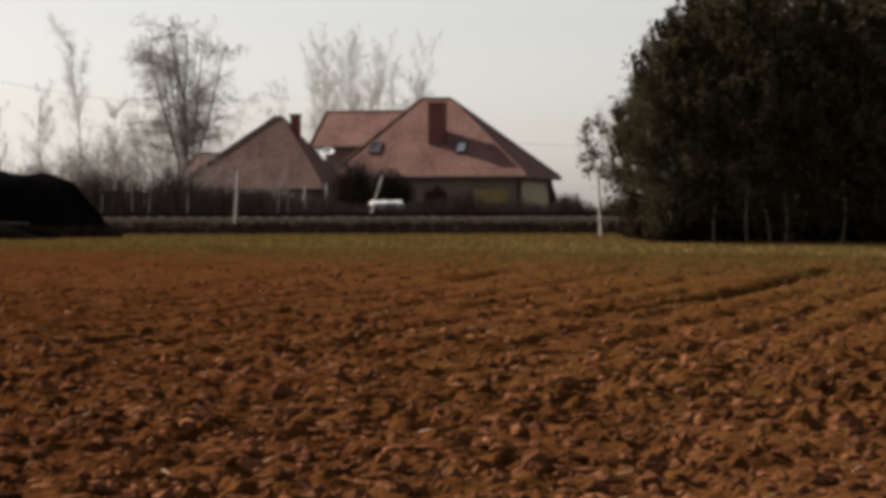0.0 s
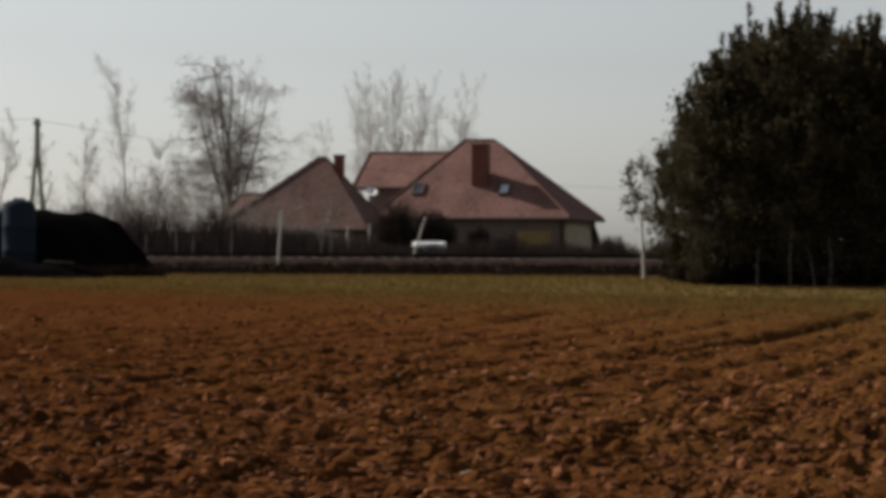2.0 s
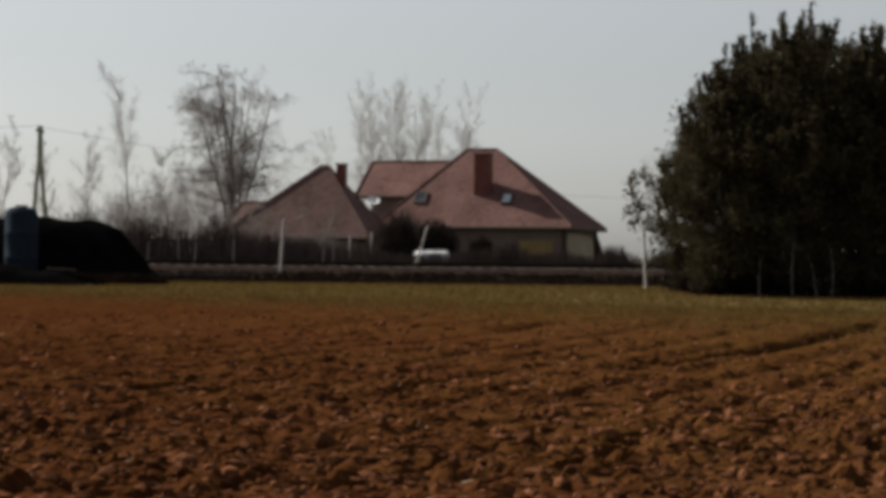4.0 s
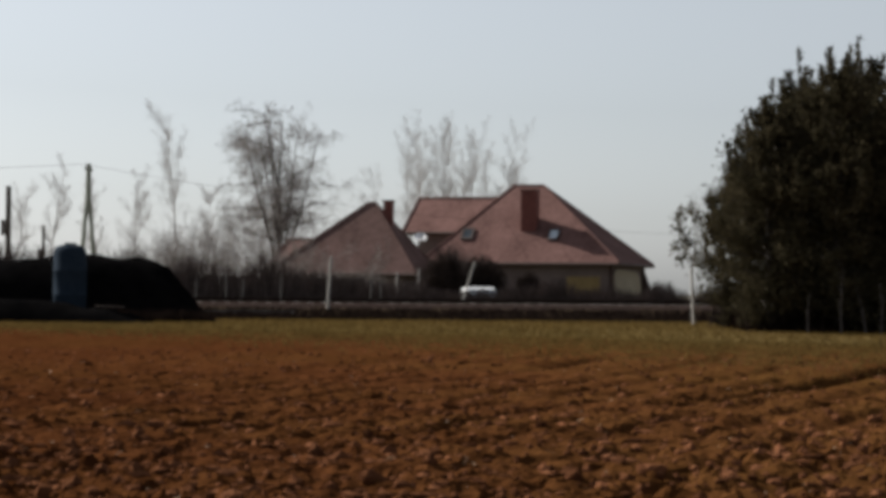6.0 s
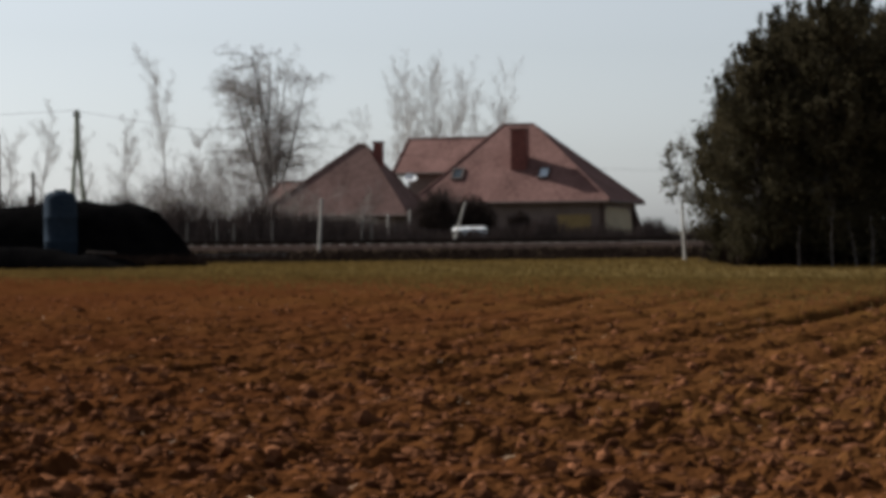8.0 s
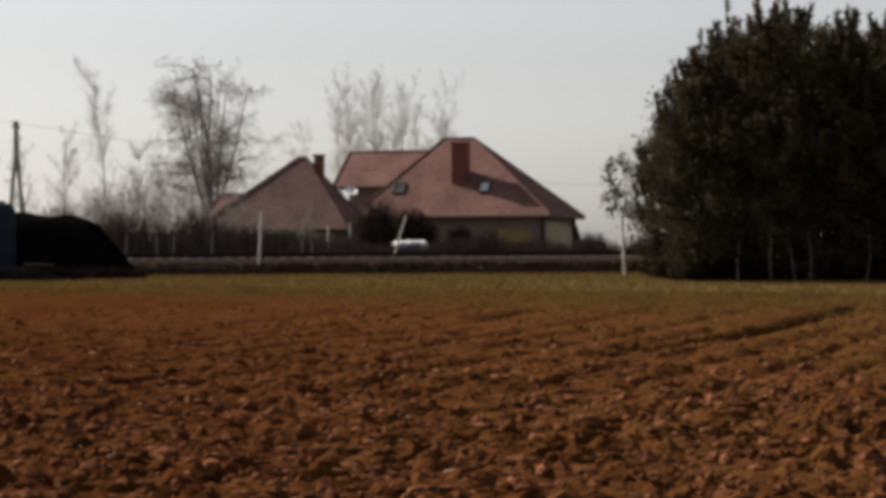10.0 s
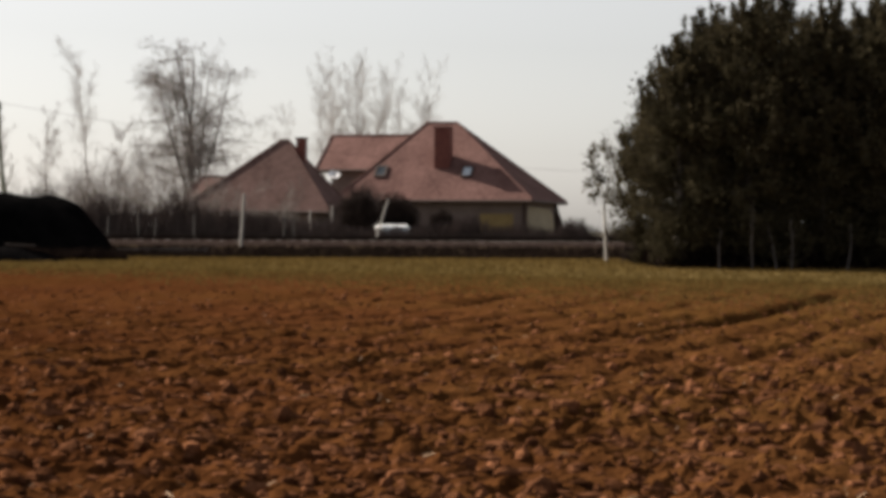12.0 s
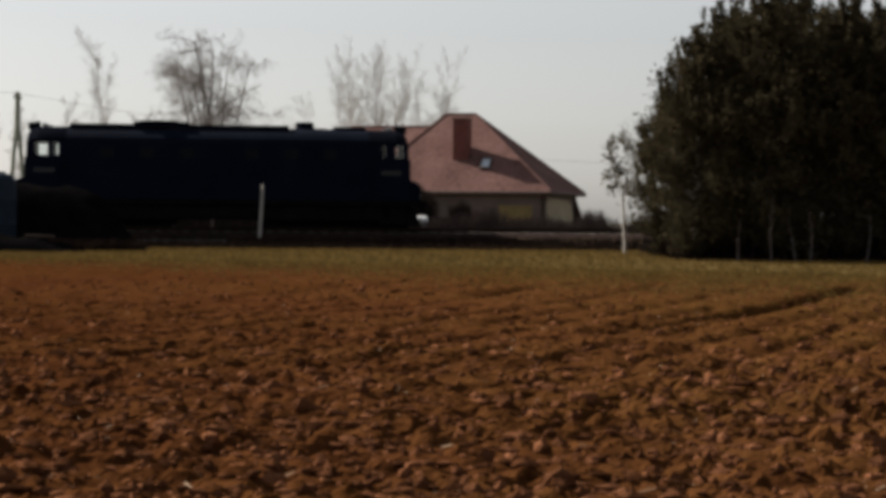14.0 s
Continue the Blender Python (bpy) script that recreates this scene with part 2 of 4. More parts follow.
def tubes(segs, n=4):
    """Verts and faces of many tapered bars: rows of p(3), q(3), r0, r1."""
    s = np.array(segs, dtype=float)
    p, q, r0, r1 = s[:, :3], s[:, 3:6], s[:, 6], s[:, 7]
    d = q - p
    d /= np.linalg.norm(d, axis=1)[:, None] + 1e-9
    ref = np.where(np.abs(d[:, 2:3]) > 0.9, np.array([[1.0, 0, 0]]), np.array([[0, 0, 1.0]]))
    a = np.cross(d, ref)
    a /= np.linalg.norm(a, axis=1)[:, None]
    b = np.cross(d, a)
    rings = []
    for i in range(n):
        c, sn = math.cos(2 * math.pi * i / n), math.sin(2 * math.pi * i / n)
        rings.append((p + (a * c + b * sn) * r0[:, None], q + (a * c + b * sn) * r1[:, None]))
    v = np.stack([x for pair in rings for x in pair], axis=1).reshape(-1, 3)
    k = np.arange(len(s))[:, None] * 2 * n
    f = np.concatenate([k + np.array([[2 * i, 2 * ((i + 1) % n), 2 * ((i + 1) % n) + 1, 2 * i + 1]]) for i in range(n)])
    return v.tolist(), f.tolist()


# ---- noise on arrays ----
def hashed(ix, iy, k):
    h = (ix.astype(np.int64) * 374761393 + iy.astype(np.int64) * 668265263 + k * 1442695041) & 0xFFFFFFFF
    h = ((h ^ (h >> 13)) * 1274126177) & 0xFFFFFFFF
    return ((h ^ (h >> 16)) & 0xFFFFFF) / float(0xFFFFFF)


def value_noise(x, y, k):
    ix, iy = np.floor(x), np.floor(y)
    fx, fy = x - ix, y - iy
    fx, fy = fx * fx * (3 - 2 * fx), fy * fy * (3 - 2 * fy)
    g = [hashed(ix + i, iy + j, k) for j in (0, 1) for i in (0, 1)]
    return (g[0] * (1 - fx) + g[1] * fx) * (1 - fy) + (g[2] * (1 - fx) + g[3] * fx) * fy - 0.5


def lumps(x, y, size, k):
    """Rounded lumps of uneven size on a jittered lattice: 0 between, up to 1 on top."""
    gx, gy = x / size, y / size
    ix, iy = np.floor(gx), np.floor(gy)
    best = np.zeros_like(x)
    for i in (-1, 0, 1):
        for j in (-1, 0, 1):
            cx, cy = ix + i, iy + j
            px, py = cx + hashed(cx, cy, k), cy + hashed(cx, cy, k + 1)
            r = 0.25 + 0.6 * hashed(cx, cy, k + 2) ** 2
            top = hashed(cx, cy, k + 3) ** 2.5
            d2 = ((gx - px) ** 2 + (gy - py) ** 2) / r ** 2
            best = np.maximum(best, top * np.clip(1 - d2, 0, 1) ** 0.4)
    return best


# ---- the lie of the land ----
TRACK_TURN = 6.0
TRACK_SLOPE = math.tan(radians(TRACK_TURN))


def track_y(x):
    return 91.5 + TRACK_SLOPE * (x + 8.4)


def across(x, y):
    """Distance across the railway, as a y at the middle of the track's view."""
    return y - TRACK_SLOPE * (x + 8.4)


def field_edge(x):
    return 57.5 - 0.55 * np.clip(x, -22, 20) + 1.6 * value_noise(np.asarray(x, float) * 0.35, np.zeros_like(np.asarray(x, float)), 9)


def land(x, y):
    """Height of the ground."""
    x, y = np.asarray(x, float), np.asarray(y, float)
    s = across(x, y)
    rise = np.interp(y, [14, 40, 70, 78], [0.0, 0.2, 0.47, 0.53])
    bank = np.interp(s, [79, 82, 84.5, 86, 89.2, 89.8, 93.2, 94, 98], [0, -0.1, -0.1, 0.02, 0.5, 0.62, 0.62, 0.45, -0.13])
    return rise + bank


def furrow_p(x, y):
    return x * 0.94 - y * 0.342


OPEN_FURROWS = [(-7.1, 26.3, 48.0), (-12.65, 37.5, 44.5), (-14.2, 26.8, 31.5), (-11.0, 20.0, 23.5), (-5.6, 44.0, 49.0)]


SCORES = [(-0.45 - 0.98 * k, 12.0 + (k * 7.3) % 9, 26.0 + (k * 11.7) % 24) for k in range(18)]


def tilth(x, y):
    """Relief of the ploughed soil: clods, ridges and open furrows."""
    p, q = furrow_p(x, y), x * 0.342 + y * 0.94
    wob = value_noise(q * 0.6, p * 0.6, 3) * 0.35
    ridge = np.sin((p + wob) * 2 * math.pi / 0.48) * (0.5 + value_noise(q * 0.9, p * 1.3, 4))
    sway = value_noise(q * 0.4, q * 0.0, 5) * 0.25
    groove = np.zeros_like(x)
    for at, q0, q1 in OPEN_FURROWS:
        ends = np.clip((q - q0) / 1.2, 0, 1) * np.clip((q1 - q) / 2.5, 0, 1)
        groove = np.maximum(groove, np.exp(-((p - at - np.clip((q - 27) * 0.06, 0, 0.75) * (at > -8) + sway) / (0.13 + 0.0035 * y)) ** 2) * ends * (0.8 + value_noise(q * 0.8, q * 0, 6) * 0.6))
    smooth = np.clip((p + 2.1) * 0.9, 0, 0.45)
    rough = 1 - smooth * (0.5 + 0.5 * (value_noise(q * 0.5, p * 0.5, 8) > -0.1))
    calm = np.interp(y, [13, 22, 32, 50], [1.0, 0.8, 0.42, 0.3]) * rough
    thick = np.clip(0.85 + 0.7 * value_noise(p * 0.9, q * 0.35, 12), 0.5, 1.2)
    h = 0.022 * ridge + thick * (0.085 * lumps(p, q * 0.8, 0.34, 11) + 0.06 * lumps(p * 0.9, q, 0.19, 21) + 0.03 * lumps(x, y, 0.11, 25))
    crumb = 1 - 2 * np.abs(value_noise(p * 5.2, q * 3.6, 34) + 0.4 * value_noise(x * 9, y * 9, 35))
    h += 0.05 * np.clip(crumb, 0, 1) ** 2
    h += 0.035 * value_noise(x * 2.3, y * 2.3, 31) + 0.012 * value_noise(x * 9, y * 9, 32) + 0.06 * value_noise(x * 0.5, y * 0.5, 33)
    h -= 0.11 * lumps(p * 0.75 + 3.1, q + 1.7, 0.42, 45) ** 2
    score = np.zeros_like(x)
    for at, q0, q1 in SCORES:
        ends = np.clip((q - q0) / 0.8, 0, 1) * np.clip((q1 - q) / 0.8, 0, 1)
        score = np.maximum(score, np.exp(-((p - at + sway * 1.2) / (0.07 + 0.003 * y)) ** 2) * ends * (value_noise(q * 1.3, q * 0 + at, 7) > -0.22))
    return h * calm - 0.3 * groove - 0.09 * score + 0.02


# ---- ground ----
def build_ground():
    xs = np.concatenate([[-4000, -2000, -900, -400, -200, -110, -70], np.arange(-48, 48.1, 1.0), [70, 110, 200, 400, 900, 2000, 4000]])
    ys = np.concatenate([[-400, -100, -30, -8], np.arange(0, 48, 2.0), np.arange(48, 112, 0.5), np.arange(112, 180, 4.0), [200, 260, 400, 700, 1300, 2500, 4500]])
    X, Y = np.meshgrid(xs, ys)
    Z = land(X, Y)
    edge = field_edge(X)
    tilled = np.interp(Y, [6, 8, 18, 20, 36, 38, 80], [0, 4.4, 4.4, 8.6, 8.6, 17.5, 17.5])
    Z = Z - 0.35 * ((Y < edge - 1.5) & (np.abs(X) < tilled))
    v = np.stack([X, Y, Z], -1).reshape(-1, 3)
    nx = len(xs)
    faces, mats = [], []
    for j in range(len(ys) - 1):
        for i in range(nx - 1):
            a = j * nx + i
            faces.append((a, a + 1, a + nx + 1, a + nx))
            cx, cy = (xs[i] + xs[i + 1]) / 2, (ys[j] + ys[j + 1]) / 2
            s = float(across(cx, cy))
            if cy < float(field_edge(cx)):
                mats.append(0)
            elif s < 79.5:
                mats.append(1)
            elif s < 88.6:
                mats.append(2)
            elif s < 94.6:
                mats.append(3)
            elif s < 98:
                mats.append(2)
            else:
                mats.append(4)
    ob = raw("ground", v.tolist(), faces, SOIL, None, True)
    for m in (GRASS_GROUND, BANK, BALLAST, MEADOW):
        ob.data.materials.append(m)
    ob.data.polygons.foreach_set("material_index", mats)
    tagged(ob, "level farmland with a grass verge and a railway bank", "ground", kind="structure")


def build_field():
    verts, faces, base = [], [], 0
    for y0, y1, w, step in ((6.5, 18.0, 5.6, 0.036), (17.9, 36.0, 10.0, 0.062), (35.85, 73.0, 19.0, 0.125)):
        xs, ys = np.arange(-w, w, step), np.arange(y0, y1, step)
        X, Y = np.meshgrid(xs, ys)
        jx = (value_noise(X * 9, Y * 9, 41)) * step * 0.8
        X = X + jx
        Z = land(X, Y) + tilth(X, Y)
        keep = (Y < field_edge(X))
        nx = len(xs)
        idx = np.arange(X.size).reshape(X.shape)
        ok = keep[:-1, :-1] & keep[1:, 1:] & keep[:-1, 1:] & keep[1:, :-1]
        q = np.stack([idx[:-1, :-1], idx[:-1, 1:], idx[1:, 1:], idx[1:, :-1]], -1)[ok]
        verts.append(np.stack([X, Y, Z], -1).reshape(-1, 3))
        faces.append(q + base)
        base += X.size
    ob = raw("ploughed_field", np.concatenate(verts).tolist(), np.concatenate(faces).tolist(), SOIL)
    tagged(ob, "freshly ploughed red-brown soil with rough furrows", "field", kind="stuff")


def build_clods():
    rng = np.random.default_rng(5)
    bm = bmesh.new()
    bmesh.ops.create_icosphere(bm, subdivisions=1, radius=1)
    ico = np.array([v.co[:] for v in bm.verts])
    tri = np.array([[v.index for v in f.verts] for f in bm.faces])
    bm.free()
    n = 12000
    y = 7 + 40 * rng.random(n) ** 2.3
    x = (rng.random(n) * 2 - 1) * np.minimum(y * 0.3, 14)
    ok = (y < field_edge(x) - 1) & (rng.random(n) < np.where((furrow_p(x, y) > -1.6) & (y < 26), 0.4, 1.0))
    x, y = x[ok], y[ok]
    n = len(x)
    size = (0.02 + 0.046 * rng.random(n) ** 2.4) * np.interp(y, [8, 20, 34], [0.9, 1.0, 0.75])
    sc = size[:, None] * (0.6 + 0.9 * rng.random((n, 3))) * np.array([[1.5, 0.9, 0.8]])
    ang = rng.normal(1.0, 0.9, n)
    pts = ico[None] * (0.7 + 0.6 * rng.random((n, len(ico), 1))) * sc[:, None, :]
    c, s = np.cos(ang)[:, None], np.sin(ang)[:, None]
    px, py = pts[..., 0] * c - pts[..., 1] * s, pts[..., 0] * s + pts[..., 1] * c
    z = land(x, y) + tilth(x, y) + size * 0.05
    v = np.stack([px + x[:, None], py + y[:, None], pts[..., 2] + z[:, None]], -1).reshape(-1, 3)
    f = (tri[None] + (np.arange(n) * len(ico))[:, None, None]).reshape(-1, 3)
    tagged(raw("clods", v.tolist(), f.tolist(), CLOD), "loose clods of dry brown earth on the field", "soil clods", kind="stuff")
    shapes = []
    for k in range(8):
        me = bpy.data.meshes.new("clod")
        q = ico * (0.68 + 0.6 * rng.random((len(ico), 1))) * np.array([[1.15, 1.0, 0.95]])
        me.from_pydata(q.tolist(), [], tri.tolist())
        me.materials.append(CLOD)
        shapes.append(me)
    field = bpy.data.objects["ploughed_field"]
    for k in range(280):
        cy = 8.5 + 12 * rng.random() ** 1.3
        cx = (rng.random() * 2 - 1) * cy * 0.24
        sz = 0.032 + 0.045 * rng.random() ** 2
        if furrow_p(cx, cy) > -2 + rng.random():
            continue
        cz = float(land(cx, cy)) + float(tilth(np.array([cx]), np.array([cy]))[0]) + sz * 0.1
        o = new("clod", shapes[k % 8])
        o.parent = field
        o.matrix_local = pose(cx, cy, cz, rng.random() * 40 - 20, rng.random() * 40 - 20, rng.random() * 360) @ Matrix.Scale(sz, 4)
    n = 420
    y = 7 + 34 * rng.random(n) ** 1.4
    x = (rng.random(n) * 2 - 1) * np.minimum(y * 0.3, 14)
    z = land(x, y) + tilth(x, y) + 0.015
    a, t, ln = rng.random(n) * 6.283, (rng.random(n) - 0.4) * 0.9, 0.015 + 0.035 * rng.random(n) ** 1.5
    dx, dy, dz = np.cos(a) * np.cos(t) * ln, np.sin(a) * np.cos(t) * ln, np.sin(t) * ln
    segs = np.stack([x - dx, y - dy, z - dz, x + dx, y + dy, z + dz + 0.01, 0.006 + 0 * x, 0.004 + 0 * x], -1)
    v, f = tubes(segs, 3)
    tagged(raw("straw", v, f, STRAW), "pale stubble stalks lying on ploughed soil", "straw", kind="stuff")


def blades(name, n, place, tall, wide, material, label, category, seed, lean=0.35, per=3, relief=False):
    """Tufts of narrow blades on the ground."""
    rng = np.random.default_rng(seed)
    x, y = place(rng, n)
    n = len(x)
    x, y = np.repeat(x, per) + rng.normal(0, 0.03, n * per), np.repeat(y, per) + rng.normal(0, 0.03, n * per)
    z = land(x, y) - 0.01 + (tilth(x, y) if relief else 0)
    h = tall * (0.4 + rng.random(n * per) ** 1.5)
    a = rng.random(n * per) * 6.283
    lx, ly = rng.normal(0, lean, n * per) * h, rng.normal(0, lean, n * per) * h
    w = wide * (0.6 + 0.8 * rng.random(n * per))
    v = np.stack([np.stack([x - np.cos(a) * w, y - np.sin(a) * w, z], -1), np.stack([x + np.cos(a) * w, y + np.sin(a) * w, z], -1),
                  np.stack([x + lx, y + ly, z + h], -1)], 1).reshape(-1, 3)
    f = np.arange(len(v)).reshape(-1, 3)
    return tagged(raw(name, v.tolist(), f.tolist(), material), label, category, kind="stuff")


def verge(rng, n):
    x = rng.random(n) * 44 - 22
    e = field_edge(x)
    y = e - 0.5 + rng.random(n) * (80 + TRACK_SLOPE * (x + 8.4) - e)
    return x, y


def sprouts(rng, n):
    x, y = rng.random(n) * 30 - 15, 34 + rng.random(n) * 34
    near = field_edge(x) - y
    ok = (near > -1) & (rng.random(n) < np.clip(1 - near / (17 + 0.6 * x), 0, 1) ** 1.7)
    return x[ok], y[ok]


def bank_place(rng, n):
    x = rng.random(n) * 52 - 28
    return x, 80.5 + rng.random(n) * 7.6 + TRACK_SLOPE * (x + 8.4)


# ---- railway ----
def along(d, z=0.0, side=0.0):
    """A point on the track: d metres along from its middle, side metres to its left."""
    a = radians(TRACK_TURN)
    return Vector((-8.4 + d * math.cos(a) - side * math.sin(a), 91.5 + d * math.sin(a) + side * math.cos(a), z))


RAIL_TOP = 1.33


def build_track():
    track = thing("railway_track", pose(*along(0), 0, 0, TRACK_TURN), "single railway track on a low ballast bank", "railway", kind="structure")
    prof = [(-0.07, 0), (0.07, 0), (0.07, 0.02), (0.01, 0.04), (0.01, 0.12), (0.036, 0.13), (0.036, 0.17), (-0.036, 0.17), (-0.036, 0.13), (-0.01, 0.12), (-0.01, 0.04), (-0.07, 0.02)]
    for side in (-0.7535, 0.7535):
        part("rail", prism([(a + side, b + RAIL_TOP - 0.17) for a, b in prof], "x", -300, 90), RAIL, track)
    bm = bmesh.new()
    for k in range(150):
        d = -50 + k * 0.6
        box(d - 0.13, d + 0.13, -1.3, 1.3, RAIL_TOP - 0.33, RAIL_TOP - 0.175, 0, bm)
    tagged(part("sleepers", bm, SLEEPER, track), kind="stuff")


# ---- buildings ----
def hip_roof(name, x0, x1, y0, y1, ze, zr, rx0, rx1, parent, ry=None, thick=0.16, label="", tiles=None):
    """A hipped roof with an eave rectangle and a ridge from rx0 to rx1; its courses of tiles are raised."""
    ry = (y0 + y1) / 2 if ry is None else ry
    c = [Vector(p) for p in ((x0, y0, ze), (x1, y0, ze), (x1, y1, ze), (x0, y1, ze))]
    r = [Vector((rx0, ry, zr)), Vector((rx1, ry, zr))]
    planes = [(c[0], c[1], r[1], r[0]), (c[1], c[2], r[1], r[1]), (c[2], c[3], r[0], r[1]), (c[3], c[0], r[0], r[0])]
    bm = bmesh.new()
    low = [bm.verts.new(p - Vector((0, 0, thick))) for p in c]
    bm.faces.new(low[::-1])
    for a, b, d, e in planes:
        steps = max(6, int((d - b).length / 0.33))
        up = (b - a).cross(e - a).normalized() if (e - a).length > 0.01 else Vector((0, 0, 1))
        for k in range(steps):
            t0, t1 = k / steps, (k + 1) / steps
            q = [a.lerp(e, t0), b.lerp(d, t0), b.lerp(d, t1), a.lerp(e, t1)]
            v = [bm.verts.new(q[0] + up * 0.004), bm.verts.new(q[1] + up * 0.004), bm.verts.new(q[2]), bm.verts.new(q[3])]
            u = [bm.verts.new(q[0]), bm.verts.new(q[1])]
            bm.faces.new((u[0], u[1], v[1], v[0]))
            if (q[2] - q[3]).length > 0.02:
                bm.faces.new(v)
            else:
                bm.faces.new(v[:3])
        lo = [bm.verts.new(p) for p in (a - Vector((0, 0, thick)), b - Vector((0, 0, thick)), b + up * 0.004, a + up * 0.004)]
        bm.faces.new(lo)
    bmesh.ops.remove_doubles(bm, verts=bm.verts[:], dist=0.0005)
    tiles = tiles or TILES
    roof = part(name, bm, tiles, parent, label or "pinkish-red concrete tiles")
    for a, b in ((r[0], r[1]), (c[0], r[0]), (c[1], r[1]), (c[2], r[1]), (c[3], r[0])):
        if (a - b).length > 0.1:
            part("ridge_cap", rod(a + Vector((0, 0, 0.03)), b + Vector((0, 0, 0.02)), 0.06, n=6), tiles, roof)
    for a, b in ((c[0], c[1]), (c[1], c[2]), (c[2], c[3]), (c[3], c[0])):
        part("gutter", rod(a - Vector((0, 0, 0.1)), b - Vector((0, 0, 0.1)), 0.09, n=6), SOFFIT, roof, "dark brown gutter")
    return roof


def window(x0, x1, z0, z1, y, parent, pane=None, label=""):
    """A framed window in a wall that faces -y."""
    w = part("window", box(x0, x1, y - 0.02, y + 0.06, z0, z1), DARK_PANE if pane is None else pane, parent, label)
    for a, b, c, d in ((x0 - 0.06, x0, z0 - 0.06, z1 + 0.06), (x1, x1 + 0.06, z0 - 0.06, z1 + 0.06), (x0, x1, z1, z1 + 0.06), (x0, x1, z0 - 0.06, z0), ((x0 + x1) / 2 - 0.03, (x0 + x1) / 2 + 0.03, z0, z1)):
        part("frame", box(a, b, y - 0.06, y + 0.04, c, d), SOFFIT, w)
    part("sill", box(x0 - 0.1, x1 + 0.1, y - 0.14, y + 0.02, z0 - 0.12, z0 - 0.065), CONCRETE, w)
    return w


def roof_window(x, y, z, pitch, parent, material, wide=0.75, high=1.1):
    """A framed skylight on a roof slope that faces -y."""
    w = part("skylight", box(-wide / 2, wide / 2, -high / 2, high / 2, 0.02, 0.08), material, parent, "skylight pane")
    w.matrix_local = pose(x, y, z, math.degrees(pitch))
    for a, b, c, d in ((-wide / 2 - 0.09, -wide / 2, -high / 2 - 0.09, high / 2 + 0.09), (wide / 2, wide / 2 + 0.09, -high / 2 - 0.09, high / 2 + 0.09), (-wide / 2, wide / 2, high / 2, high / 2 + 0.09), (-wide / 2, wide / 2, -high / 2 - 0.09, -high / 2)):
        part("frame", box(a, b, c, d, -0.02, 0.12), SOFFIT, w)


def chimney(x0, x1, y0, y1, z0, z1, parent):
    c = part("chimney", box(x0, x1, y0, y1, z0, z1, 0.01), CHIMNEY, parent, "dark red brick chimney")
    part("cap", box(x0 - 0.07, x1 + 0.07, y0 - 0.07, y1 + 0.07, z1 + 0.002, z1 + 0.1, 0.02), RIDGE, c)


def wall_box(x0, x1, y0, y1, z0, z1, parent, material, t=0.3):
    for a in ((x0, x1, y0, y0 + t), (x0, x1, y1 - t, y1), (x0, x0 + t, y0 + t, y1 - t), (x1 - t, x1, y0 + t, y1 - t)):
        part("wall", box(*a, z0, z1), material, parent)


def build_house():
    g = 0.35
    h = thing("house", pose(4.36, 128.6, g, 0, 0, -16), "grey rendered house with a steep red hipped roof", "house", "houses by the railway")
    wall_box(-6.1, 4.9, -4.65, 4.65, 0, 3.1, h, RENDERED)
    hip_roof("roof", -6.7, 5.5, -5.25, 5.25, 3.12, 7.95, -2.3, -0.4, h)
    pitch = math.atan2(4.83, 5.25)
    on = lambda y: 3.12 + (y + 5.25) * 4.83 / 5.25
    chimney(-0.98, -0.05, -3.2, -2.3, 4.3, 7.45, h)
    roof_window(1.15, -3.45, on(-3.45), pitch, h, SKY_TINTED_PANE, 0.5, 0.75)
    roof_window(-4.25, -3.4, on(-3.4), pitch, h, DARK_PANE, 0.55, 0.8)
    window(-3.6, -2.0, 1.0, 2.3, -4.66, h)
    part("yellow_panel", box(2.25, 4.25, -4.72, -4.652, 0.95, 2.3), YELLOW, h, "ochre yellow boarded panel")
    part("post", rod((4.97, -4.72, 0), (4.97, -4.72, 3.0), 0.15), SOFFIT, h, "dark timber porch post")
    part("cream_panel", prism([(-3.9, 0.2), (3.9, 0.2), (3.9, 1.7), (3.4, 2.35), (2.4, 2.65), (-3.2, 2.75), (-3.9, 2.5)], "x", 4.902, 4.97), CREAM, h, "pale cream wall bay with a rounded corner")
    part("buttress", prism([(4.95, 0), (6.0, 0), (5.75, 0.8), (5.4, 1.8), (5.1, 2.6), (5.02, 3.0), (4.95, 3.0)], "y", 4.25, 4.65), SOFFIT, h, "dark curved corner support")
    # higher wing behind
    wall_box(-8.6, -1.2, 0.3, 4.4, 0, 5.1, h, RENDERED)
    hip_roof("wing_roof", -9.5, -0.8, -0.2, 4.9, 5.1, 7.3, -9.2, -0.9, h)


def build_left_house():
    h = thing("bungalow", pose(-6.85, 119.6, 0.35, 0, 0, -13), "low bungalow with a red tiled pyramid roof", "house", "houses by the railway")
    wall_box(-3.3, 3.3, -2.6, 2.6, 0, 2.3, h, RENDERED)
    hip_roof("roof", -4.7, 4.15, -3.0, 3.0, 2.35, 6.38, 0.5, 0.95, h, label="weathered brown-red tiles", tiles=OLD_TILES)
    chimney(1.5, 1.98, -0.3, 0.3, 4.0, 6.45, h)
    hip_roof("annex_roof", -5.0, 0.6, -2.6, 2.6, 2.35, 4.3, -4.2, 0.1, h, label="weathered brown-red tiles", tiles=OLD_TILES)
    window(-2.2, -1.0, 0.9, 2.0, -2.61, h)
    window(0.6, 1.8, 0.9, 2.0, -2.61, h)


